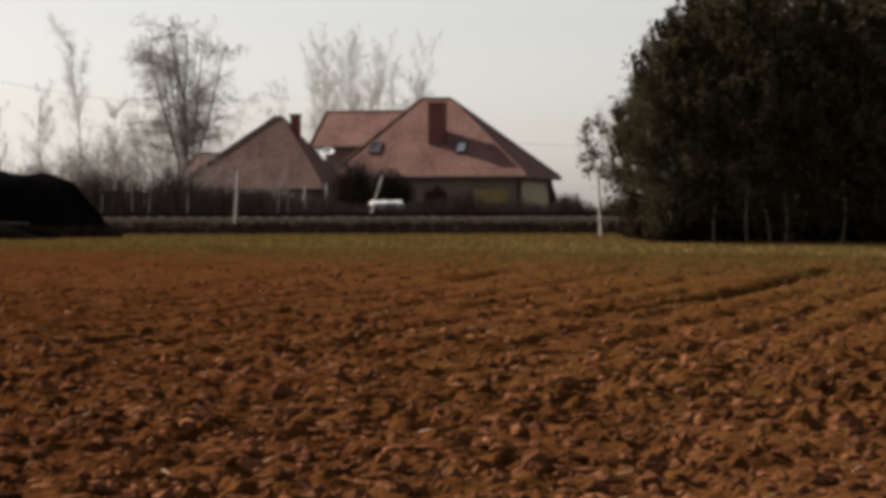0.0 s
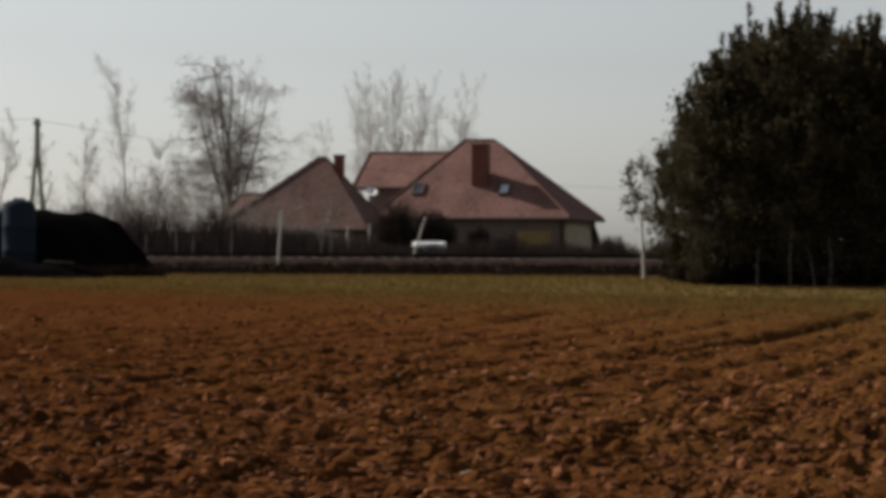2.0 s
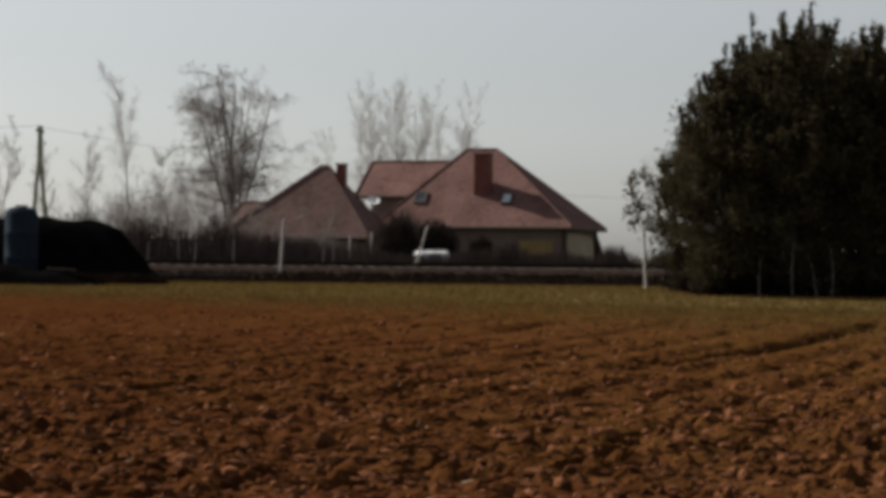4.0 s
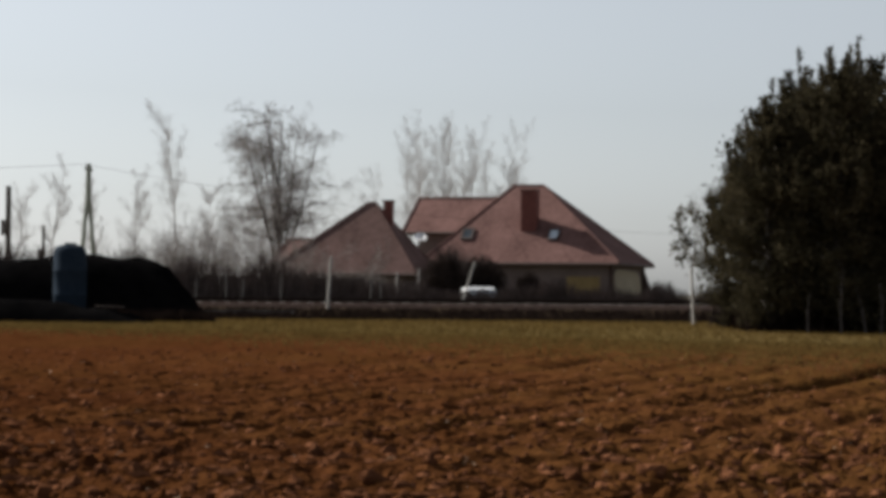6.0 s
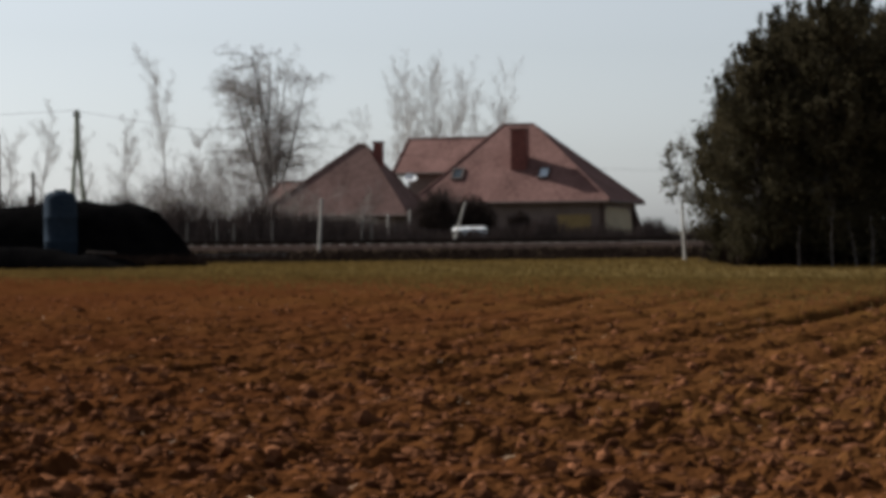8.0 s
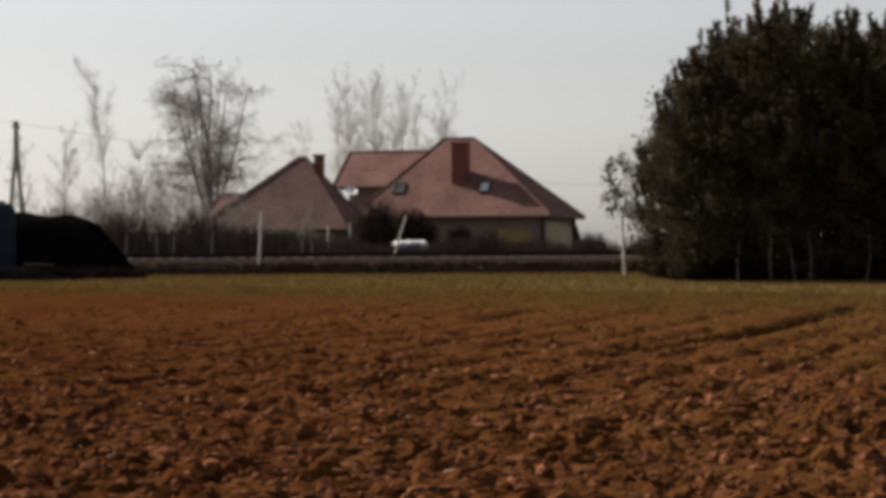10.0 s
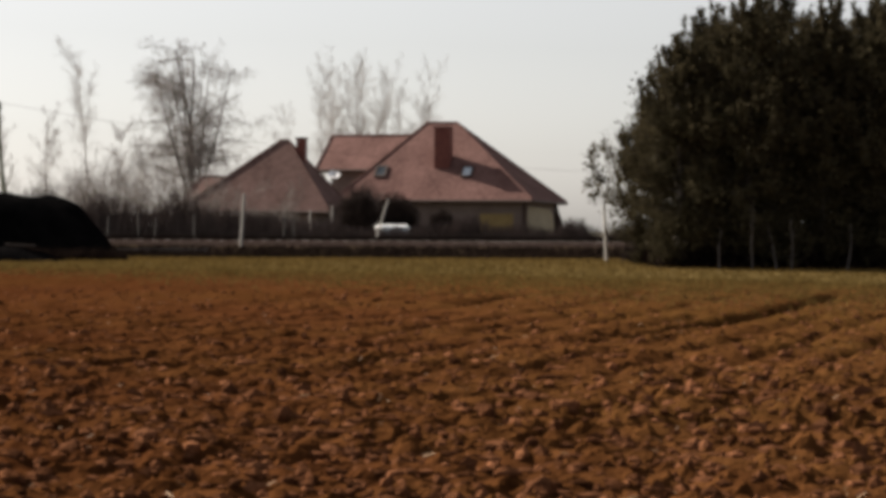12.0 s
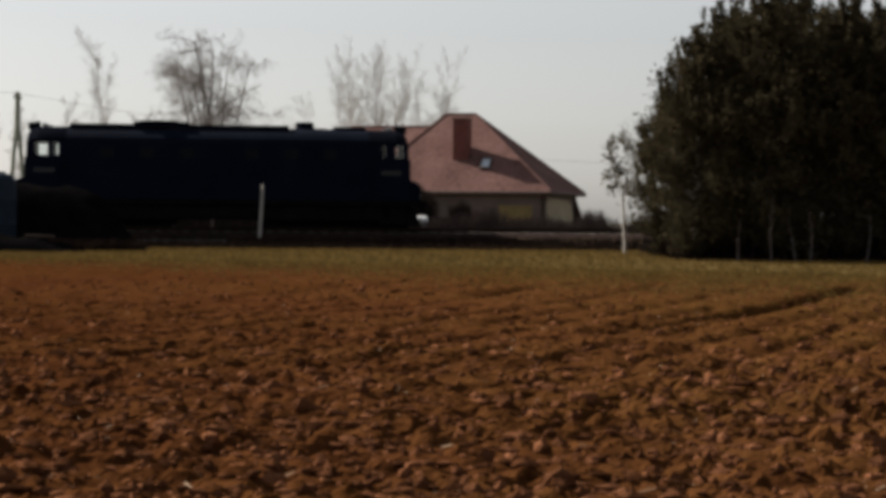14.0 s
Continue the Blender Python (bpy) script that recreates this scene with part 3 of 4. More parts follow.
# ---- trees ----
def branch(segs, p, d, length, r, level, rng, up, spread, kids, droop=0.0, reach=1.0):
    """One limb in bent pieces, with its own twigs."""
    n = 5 if level < 2 else 3 if level < 3 else 2
    step = length / n
    for i in range(n):
        d = d + Vector(rng.normal(0, 0.06 if level == 0 else 0.10 + 0.025 * level, 3)) + Vector((0, 0, up * 0.16 + (0.03 if level == 0 else 0) - droop * 0.12 * level))
        d.normalize()
        q = p + d * step
        r1 = max(r * (0.72 if level == 0 else 1 - 0.8 / n), 0.0055)
        segs[min(level, 2)].append((*p, *q, r, r1))
        if level < 4 and (level > 0 or i > 0):
            for _ in range(kids[level]):
                if rng.random() < 0.85:
                    side = Vector(rng.normal(0, 1, 3))
                    side -= side.dot(d) * d
                    if side.length < 0.1:
                        continue
                    nd = (d * (1 - spread * 0.5) + side.normalized() * spread + Vector((0, 0, up * 0.3))).normalized()
                    branch(segs, p.lerp(q, rng.random()), nd, length * reach * (0.38 + 0.3 * rng.random()) * (1 - 0.35 * i / n), max(r1 * 0.5, 0.0075), level + 1, rng, up, spread, kids, droop, 1.0 if level else reach)
        p, r = q, r1


def bare_tree(name, x, y, tall, label, seed, stems=1, up=0.4, spread=0.8, kids=(2, 2, 2, 1), girth=0.2, bark=None, twig=None, first=0.25, fan=0.1, droop=0.0, reach=1.0, zbase=None, dome=0.0, fine=1.0, group="bare trees behind the houses"):
    rng = np.random.default_rng(seed)
    t = thing(name, pose(x, y, float(land(x, y)) - 0.05 if zbase is None else zbase), label, "tree", group)
    segs = ([], [], [])
    base = Vector((0, 0, 0))
    top = Vector((rng.normal(0, 0.1), rng.normal(0, 0.1), tall * first))
    segs[0].append((*base, *top, girth, girth * 0.8))
    for k in range(stems):
        d = Vector((rng.normal(0, fan), rng.normal(0, fan), 1)).normalized()
        if dome:
            a, out = 2.4 * k + 0.3, dome * math.sqrt((k + 0.3) / stems)
            d = Vector((math.cos(a) * out, math.sin(a) * out, 1)).normalized()
            branch(segs, top.copy(), d, tall * (1 - first) * (1.02 - 0.75 * out * out), girth * (0.58 - 0.7 * out), 0, rng, up, spread, kids, droop, reach)
            continue
        branch(segs, top.copy(), d, tall * (1 - first) * (0.85 + 0.15 * rng.random() if stems < 3 else 0.6 + 0.4 * (k % 3) / 2), girth * (0.75 if stems == 1 else 0.55), 0, rng, up, spread, kids, droop, reach)
    for k in range(1, len(segs[0]), 5) if stems > 1 else ():
        v, f = tubes(segs[0][k:k + 5], 7)
        raw("stem", v, f, bark or BARK, t, True)
    for nm, s, m, n in (("trunk", segs[0][:1] if stems > 1 else segs[0], bark or BARK, 7), ("branching", segs[1], bark or BARK, 5), ("twigwork", segs[2], twig or TWIG, 3)):
        if s:
            s = np.array(s)
            s[:, 6:] *= fine if nm == "twigwork" else 1.0
            v, f = tubes(s, n)
            o = raw(nm, v, f, m, t, nm != "twigwork")
            if nm != "trunk":
                tagged(o, kind="stuff")
    return t


def conifer(seed, tall, radius):
    """A dense young pine with boughs to near the ground, in tufts of needles."""
    rng = np.random.default_rng(seed)
    t = thing("pine_tree", pose(0, 0, 0), "dense dark green pine with boughs near the ground", "tree", "pine grove beside the field")
    trunk, limbs, cv = [], [], []
    p = Vector((0, 0, -0.1))
    for i in range(8):
        q = Vector((rng.normal(0, 0.05), rng.normal(0, 0.05), tall * 0.94 * (i + 1) / 8))
        trunk.append((*p, *q, 0.15 * (1 - i / 8.5), 0.15 * (1 - (i + 1) / 8.5)))
        p = q
    tips = []
    nb = int(tall * 15)
    for i in range(nb):
        z = tall * (0.03 + 0.94 * i / nb)
        f = z / tall
        r = radius * (min(1, 0.55 + f * 1.6) if f < 0.3 else (max(0.03, 1 - ((f - 0.3) / 0.7) ** 2.1))) * (0.72 + 0.42 * rng.random())
        a = rng.random() * 6.283
        d = Vector((math.cos(a), math.sin(a), 0.1 + 0.55 * f))
        e = Vector((0, 0, z)) + d * r
        limbs.append((0, 0, z, *e, 0.03, 0.008))
        m = int(26 + r * 44)
        for k in range(m):
            u = rng.random() ** 0.6
            c = Vector((0, 0, z)) + d * (r * u) + Vector(rng.normal(0, 0.12 + 0.07 * r * u, 3))
            tips.append((*c, d.x, d.y))
    for i in range(66):
        f = 0.35 + 0.62 * rng.random() if i < 60 else 0.92 + 0.05 * rng.random()
        r = radius * max(0.05, 1 - ((f - 0.3) / 0.7) ** 2.1) * (0.8 + 0.25 * rng.random())
        a = rng.random() * 6.283
        p0 = Vector((math.cos(a) * r, math.sin(a) * r, tall * f))
        p1 = p0 + Vector((math.cos(a) * 0.18, math.sin(a) * 0.18, 0.45 + 0.75 * rng.random() ** 2 + (0.45 if i >= 60 else 0)))
        limbs.append((*p0, *p1, 0.022, 0.008))
        for k in range(48):
            c = p0.lerp(p1, rng.random() * 1.1 - 0.1) + Vector(rng.normal(0, 0.035, 3))
            tips.append((*c, math.cos(a) * 0.3, math.sin(a) * 0.3))
    c = np.array(tips)
    n = len(c)
    per = 3
    base = np.repeat(c[:, :3], per, 0)
    dirn = np.stack([np.repeat(c[:, 3], per) * 0.6, np.repeat(c[:, 4], per) * 0.6, np.full(n * per, 0.55)], -1) + rng.normal(0, 0.55, (n * per, 3))
    dirn /= np.linalg.norm(dirn, axis=1)[:, None]
    ln = 0.10 + 0.14 * rng.random(n * per)
    side = np.cross(dirn, rng.normal(0, 1, (n * per, 3)))
    side /= np.linalg.norm(side, axis=1)[:, None]
    w = 0.022 + 0.021 * rng.random(n * per)
    v = np.stack([base - side * w[:, None], base + side * w[:, None], base + dirn * ln[:, None]], 1).reshape(-1, 3)
    f = np.arange(len(v)).reshape(-1, 3)
    tv, tf = tubes(trunk, 7)
    raw("trunk", tv, tf, BARK, t)
    lv, lf = tubes(limbs, 3)
    tagged(raw("branching", lv, lf, BARK, t), kind="stuff")
    tagged(raw("crown", v.tolist(), f.tolist(), NEEDLE, t), kind="stuff")
    return t


def build_grove():
    kinds = [conifer(1, 8.3, 2.3), conifer(2, 8.7, 2.6), conifer(3, 7.6, 2.2)]
    spots = [(9.35, 67.6, 0, 0.86, 10), (11.6, 67.4, 1, 0.98, 80), (10.9, 70.6, 0, 0.99, 200), (14.1, 67.9, 2, 1.08, 150), (13.4, 71.3, 1, 1.0, 300),
             (16.4, 67.2, 0, 1.02, 40), (16.2, 71.0, 2, 1.12, 120), (18.8, 68.4, 1, 0.99, 260), (19.3, 72.3, 0, 1.04, 20), (9.1, 71.9, 2, 0.72, 330), (12.6, 74.6, 1, 0.9, 55), (21.8, 69.5, 2, 1.1, 5)]
    used = set()
    for x, y, k, s, turn in spots:
        m = pose(x, y, float(land(x, y)), 0, 0, turn)
        t = kinds[k]
        if k in used:
            t = copy_thing(t, m)
        else:
            used.add(k)
        t.matrix_world = m @ Matrix.Scale(s, 4)


def build_trees():
    bare_tree("broadleaf_tree", -12.1, 128, 12.2, "tall bare alder with several upright stems", 4, stems=8, up=0.1, spread=1.25, kids=(4, 3, 2, 1), girth=0.4, first=0.19, droop=0.35, reach=0.66, dome=0.46, fine=1.0)
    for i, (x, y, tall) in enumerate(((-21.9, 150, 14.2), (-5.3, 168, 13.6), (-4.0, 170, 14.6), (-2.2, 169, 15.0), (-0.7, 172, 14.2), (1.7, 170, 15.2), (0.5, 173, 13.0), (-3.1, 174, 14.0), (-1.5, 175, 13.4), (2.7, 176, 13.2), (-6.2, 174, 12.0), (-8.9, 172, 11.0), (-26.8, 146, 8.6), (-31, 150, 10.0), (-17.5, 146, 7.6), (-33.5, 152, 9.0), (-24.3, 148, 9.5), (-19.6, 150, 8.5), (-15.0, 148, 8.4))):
        # haze on the far birches comes from paled bark and thinned twigs
        bare_tree("birch_tree", x, y, tall, "slender leafless birch standing behind the houses", 20 + i, stems=1 if i else 1, up=0.55, spread=0.66, reach=0.6, droop=0.1, kids=(5, 3, 2, 1), girth=0.12, twig=HAZED_TWIG, bark=HAZED_TWIG, first=0.28, fan=0.03, fine=0.7)
    for i, (x, y, tall) in enumerate(((-14.8, 124, 5.5), (-16.6, 126, 5.6), (-18.4, 124, 4.6), (-10.6, 125, 5.6), (-20.5, 126, 4.2), (-15.7, 122, 4.6), (-17.4, 121, 4.2), (-19.4, 122, 3.8), (-22.5, 124, 3.6), (-13.4, 122, 4.4), (-9.8, 112, 3.9), (-8.0, 111.5, 3.3), (-5.4, 112, 3.0), (-11.5, 113, 3.6), (-12.6, 116, 4.6), (-14.2, 117, 4.2), (-10.6, 115, 4.2), (-16.2, 118, 4.4), (-18.0, 118, 4.2))):
        bare_tree("shrub", x, y, tall, "bare many-stemmed shrub with grey twigs", 40 + i, stems=5, up=0.45, spread=0.75, kids=(2, 2, 1, 0), girth=0.07, first=0.06, fan=0.3, group="bare shrubs behind the fence")
    t = bare_tree("young_birch", 7.85, 76, 4.6, "young white birch with a few dry leaves", 60, stems=2, up=0.6, spread=0.6, kids=(1, 1, 1, 0), girth=0.06, bark=BIRCH, first=0.45, fan=0.12)
    rng = np.random.default_rng(61)
    v = []
    for cx, cz in ((-0.5, 3.6), (-0.15, 4.3), (-0.62, 2.9), (-0.35, 3.3), (0.1, 3.9), (-0.5, 2.5), (-0.2, 3.0), (-0.55, 4.0)):
        for _ in range(70):
            c = np.array([cx, 0, cz]) + rng.normal(0, 0.13, 3)
            a, b = rng.normal(0, 0.04, 3), rng.normal(0, 0.05, 3)
            v += [c - a, c + a, c + b * 1.6]
    tagged(raw("dry_leaf_clump", [tuple(p) for p in v], [(3 * i, 3 * i + 1, 3 * i + 2) for i in range(len(v) // 3)], BROWN_LEAF, t), "clumps of dry brown leaves", kind="stuff")


def build_saplings():
    for x, y, tall in ((10.3, 65.3, 1.4), (11.3, 65.0, 1.9), (12.1, 65.2, 1.5), (12.5, 64.9, 1.7), (14.3, 65.1, 1.6)):
        bare_tree("sapling", x, y, tall, "thin grey leafless sapling before the pines", 90 + int(x * 10), stems=1, up=0.7, spread=0.4, kids=(1, 1, 0, 0), girth=0.028, first=0.5, fan=0.04, reach=0.5, group="saplings before the pines")


def brush(name, x0, x1, y, tall, n, seed, label, material=None, deep=1.2, z=None):
    rng = np.random.default_rng(seed)
    x = x0 + (x1 - x0) * rng.random(n)
    yy = y + TRACK_SLOPE * (x + 8.4) + rng.random(n) * deep
    zz = land(x, yy) if z is None else z + 0 * x
    h = tall(x) * (0.4 + 0.65 * rng.random(n)) * (1 + 0.5 * value_noise(x * 0.8, x * 0 + 3, seed))
    bx, by = rng.normal(0, 0.2, n), rng.normal(0, 0.2, n)
    mid = np.stack([x + bx * 0.4, yy + by * 0.4, zz + h * 0.55], -1)
    top = np.stack([x + bx * h * 0.6, yy + by * h * 0.6, zz + h], -1)
    low = np.stack([x, yy, zz - 0.05], -1)
    r = 0.012 + 0.02 * rng.random(n)
    segs = np.concatenate([np.column_stack([low, mid, r, r * 0.8]), np.column_stack([mid, top, r * 0.8, r * 0.3])])
    v, f = tubes(segs, 3)
    return tagged(raw(name, v, f, material or HEDGE), label, "hedge", kind="stuff")


# ---- fence, posts, heap, tank, poles ----
def build_fence():
    f = thing("fence", pose(-8.4, 99.5, 0.3, 0, 0, TRACK_TURN), "weathered dark board fence along the railway", "fence")
    board = bpy.data.meshes.new("board")
    bm = box(0, 0.13, -0.03, 0.0, 0.05, 2.2, 0.006)
    bm.to_mesh(board)
    bm.free()
    board.materials.append(FENCE_WOOD)
    for k in range(9):
        x0 = -19 + k * 2.45
        rngk = random.Random(k)
        for i in range(16):
            o = new("board", board)
            o.parent = f
            o.matrix_local = pose(x0 + 0.06 + i * 0.147, 0, rngk.uniform(-0.04, 0.05) - k * 0.03, 0, rngk.uniform(-0.6, 0.6))
        for z in (0.5, 1.6):
            part("rail", box(x0 + 0.052, x0 + 2.398, 0.002, 0.05, z, z + 0.1), FENCE_WOOD, f)
        part("post", box(x0 - 0.05, x0 + 0.05, -0.05, 0.07, 0, 2.3), FENCE_WOOD, f)


def pale_post(name, p, q, r, label, category="post"):
    t = thing(name, pose(*p), label, category)
    d = Vector(q) - Vector(p)
    m = POST_GREY if name == "fence_post" else PALE_WOOD
    part("shaft", rod((0, 0, -0.15), d, r, r * 0.85), m, t)
    part("top", rod(d * 1.0, d * 1.03, r * 0.9, r * 0.4), m, t)


def build_posts():
    pale_post("marker_post", (-6.4, 88.5, float(land(-6.4, 88.5))), (-6.27, 88.5, 3.1), 0.065, "pale concrete marker post beside the track")
    pale_post("stake", (-0.95, 97.5, 0.6), (-0.2, 97.5, 3.0), 0.05, "leaning pale wooden stake behind the track")
    pale_post("stake", (-3.85, 98.5, 0.5), (-3.85, 98.5, 2.5), 0.05, "upright pale wooden stake by the fence")
    for x, lean, tall in ((-13.0, 0.04, 1.5), (-11.6, -0.03, 1.7), (-10.9, 0.08, 1.45), (-9.1, 0.0, 1.6), (-5.0, 0.05, 1.7), (-4.5, -0.05, 1.4)):
        y = 96.2 + TRACK_SLOPE * (x + 8.4)
        z = float(land(x, y))
        pale_post("fence_post", (x, y, z), (x + lean, y, z + tall), 0.035, "slim grey concrete fence post beyond the track")
    pale_post("stake", (-2.9, 99.5, 0.5), (-2.85, 99.5, 2.7), 0.05, "tall pale wooden stake by the fence")


def build_heap():
    n, m = 64, 26
    rng = np.random.default_rng(8)
    x = np.linspace(-34, -9.9, n)
    t = np.linspace(-1, 1, m)
    X, T = np.meshgrid(x, t)
    crest = np.interp(X, [-34, -24, -20, -17, -14.2, -12.4, -11.4, -9.9], [1.7, 2.2, 2.25, 2.3, 2.45, 2.3, 1.9, 0.0])
    prof = np.clip(1 - np.abs(T) ** 2.6, 0, 1)
    Y = 76.6 + T * 2.6
    lump = 0.22 * value_noise(X * 0.9, Y * 0.9, 51) + 0.12 * value_noise(X * 2.6, Y * 2.6, 52)
    Z = land(X, Y) - 0.05 + prof * np.maximum(crest + lump * np.clip(crest, 0, 1), 0)
    v = np.stack([X, Y, Z], -1).reshape(-1, 3).tolist()
    f = [(j * n + i, j * n + i + 1, (j + 1) * n + i + 1, (j + 1) * n + i) for j in range(m - 1) for i in range(n - 1)]
    f.append([i for i in range(n)][::-1])
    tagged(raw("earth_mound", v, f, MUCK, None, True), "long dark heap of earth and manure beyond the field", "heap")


def build_berm():
    n, m = 60, 14
    X, T = np.meshgrid(np.linspace(-34, -11.2, n), np.linspace(-1, 1, m))
    crest = np.interp(X, [-34, -16, -13, -11.2], [0.9, 0.8, 0.65, 0.0]) + 0.25 * value_noise(X * 1.1, T * 0.5, 55)
    Y = 71.9 + T * 1.1
    Z = land(X, Y) - 0.06 + np.clip(1 - np.abs(T) ** 2, 0, 1) * np.clip(crest, 0, 2) + 0.08 * value_noise(X * 3, Y * 3, 56) * (np.abs(T) < 0.95)
    v = np.stack([X, Y, Z], -1).reshape(-1, 3).tolist()
    f = [(j * n + i, j * n + i + 1, (j + 1) * n + i + 1, (j + 1) * n + i) for j in range(m - 1) for i in range(n - 1)]
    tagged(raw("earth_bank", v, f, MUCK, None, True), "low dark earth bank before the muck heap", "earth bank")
    p = thing("plank", pose(-12.75, 71.9, 1.05, 0, 2, 4), "weathered grey plank lying on the earth bank", "plank")
    part("board", box(-0.5, 0.5, -0.12, 0.12, -0.03, 0.03, 0.008), FENCE_WOOD, p)
    t = thing("cable_trough", pose(-9.6, 87.0, float(land(-9.6, 87.0)), 0, 0, TRACK_TURN), "pale concrete cable trough along the railway bank", "cable trough")
    for k in range(5):
        part("slab", box(-2.0 + k * 0.8, -1.22 + k * 0.8, -0.18, 0.18, -0.05, 0.1, 0.01), POST_GREY, t)


def build_bush(x, y, z, wide, tall, n, seed, label):
    """A rounded evergreen bush of small leaves on short stems."""
    rng = np.random.default_rng(seed)
    b = thing("bush", pose(x, y, z), label, "bush")
    d = rng.normal(0, 1, (n, 3))
    d /= np.linalg.norm(d, axis=1)[:, None]
    d[:, 2] = np.abs(d[:, 2]) * np.where(rng.random(n) < 0.75, 1, -0.5)
    r = rng.random(n) ** 0.45 * (0.85 + 0.3 * value_noise(d[:, 0] * 3 + 7, d[:, 2] * 3 + d[:, 1] * 2, seed) + 0.15 * rng.random(n))
    c = d * r[:, None] * np.array([[wide, wide, tall * 0.62]]) + np.array([[0, 0, tall * 0.38]])
    c[:, 2] = np.maximum(c[:, 2], 0.03)
    a = rng.normal(0, 1, (n, 3))
    a /= np.linalg.norm(a, axis=1)[:, None]
    e = np.cross(a, d)
    ln = 0.06 + 0.08 * rng.random(n)
    v = np.stack([c - e * 0.025, c + e * 0.025, c + (a + d)[:] * ln[:, None]], 1).reshape(-1, 3)
    tagged(raw("foliage", v.tolist(), np.arange(len(v)).reshape(-1, 3).tolist(), SHRUB_LEAF, b), kind="stuff")
    segs = [(0, 0, -0.05, *(c[k] * 0.8), 0.02, 0.006) for k in range(14)]
    tv, tf = tubes(segs, 4)
    tagged(raw("stems", tv, tf, BARK, b), kind="stuff")


def build_tank():
    t = thing("water_tank", pose(-14.45, 73.55, float(land(-14.4, 73.5))), "upright blue-grey plastic tank beside the dark heap", "tank")
    prof = [(0.0, 0.0), (0.55, 0.0), (0.58, 0.06), (0.58, 0.9), (0.6, 0.94), (0.58, 0.98), (0.58, 1.75), (0.6, 1.79), (0.58, 1.83), (0.57, 2.45), (0.5, 2.62), (0.36, 2.7), (0.0, 2.72)]
    v, f, k = [], [], 28
    for r, z in prof:
        v += [(r * math.cos(2 * math.pi * i / k), r * math.sin(2 * math.pi * i / k), z) for i in range(k)]
    for j in range(len(prof) - 1):
        f += [(j * k + i, j * k + (i + 1) % k, (j + 1) * k + (i + 1) % k, (j + 1) * k + i) for i in range(k)]
    raw("shell", v, f, TANK, t, True)
    part("lid", rod((0, 0, 2.7), (0, 0, 2.78), 0.22, n=16), TANK, t)


def build_poles():
    a = thing("utility_pole", pose(-19.75, 105, 0.35), "concrete power pole with two splayed legs", "pole", "power poles")
    part("shaft", rod((0, 0, 5.2), (0, 0, 7.65), 0.16, 0.12), CONCRETE, a)
    for s in (-1, 1):
        part("leg", rod((s * 0.55, 0, -0.1), (s * 0.09, 0, 5.6), 0.13, 0.1), CONCRETE, a)
    part("brace", rod((-0.3, 0, 2.6), (0.3, 0, 2.6), 0.06), CONCRETE, a)
    part("crossarm", box(-0.06, 0.06, -0.8, 0.8, 7.3, 7.42, 0.01), CONCRETE, a)
    for y in (-0.7, 0.7):
        part("insulator", rod((0, y, 7.42), (0, y, 7.6), 0.05, 0.03), WHITE, a)
    for x, y, top, r, lab in ((-23.8, 105, 6.55, 0.17, "dark tarred wooden pole"), (-23.05, 110, 4.7, 0.1, "short wooden pole behind the heap")):
        b = thing("wooden_pole", pose(x, y, 0.3), lab, "pole", "power poles")
        part("shaft", rod((0, 0, -0.1), (0, 0, top), r, r * 0.8), FENCE_WOOD, b)
        part("fitting", box(-r - 0.18, -r, -0.1, 0.1, top * 0.62, top * 0.74, 0.02), FENCE_WOOD, b)
    for p, q, sag in (((-19.75, 104.3, 7.95), (-75, 96, 8.3), 1.0), ((-19.75, 105.7, 7.95), (34, 158, 6.6), 1.6)):
        c = bpy.data.curves.new("power_line", "CURVE")
        c.dimensions, c.bevel_depth = "3D", 0.008
        s = c.splines.new("POLY")
        s.points.add(24)
        for i in range(25):
            w = Vector(p).lerp(Vector(q), i / 24)
            s.points[i].co = (w.x, w.y, w.z - sag * 4 * (i / 24) * (1 - i / 24), 1)
        ob = new("power_line", c)
        c.materials.append(SOFFIT)
        tagged(ob, "thin sagging overhead power line", "cable", "power lines")


def build_car():
    c = thing("car", pose(0.05, 104.2, float(land(0.1, 104.2)), 0, 0, -80), "white car parked behind the railway bank", "car")
    part("body", prism([(-2.1, 0.3), (2.05, 0.3), (2.15, 0.6), (2.0, 0.85), (1.1, 0.95), (-1.95, 0.98), (-2.15, 0.7)], "y", -0.85, 0.85, None, 0.06), CAR_WHITE, c)
    part("roof", prism([(-1.6, 0.96), (1.2, 0.94), (0.75, 1.4), (0.3, 1.52), (-1.15, 1.5), (-1.45, 1.38)], "y", -0.72, 0.72, None, 0.07), CAR_WHITE, c)
    for s in (-1, 1):
        for x0, x1 in ((-1.35, -0.75), (-0.65, 0.0), (0.08, 0.68)):
            part("side_window", box(x0, x1, s * 0.725 - 0.01, s * 0.725 + 0.01, 0.985, 1.28), DARK_PANE, c)
        for x in (-1.3, 1.35):
            w = part("wheel", rod((x, s * 0.7, 0.31), (x, s * 0.88, 0.31), 0.31, n=18), TYRE, c)
            part("rim", rod((x, s * 0.87, 0.31), (x, s * 0.89, 0.31), 0.19, n=14), STEEL, w)
    # bright sky reflection painted as the windscreen's own colour
    part("windscreen", prism([(1.22, 0.98), (0.80, 1.40), (0.76, 1.38), (1.17, 0.98)], "y", -0.62, 0.62), SKY_TINTED_PANE, c)


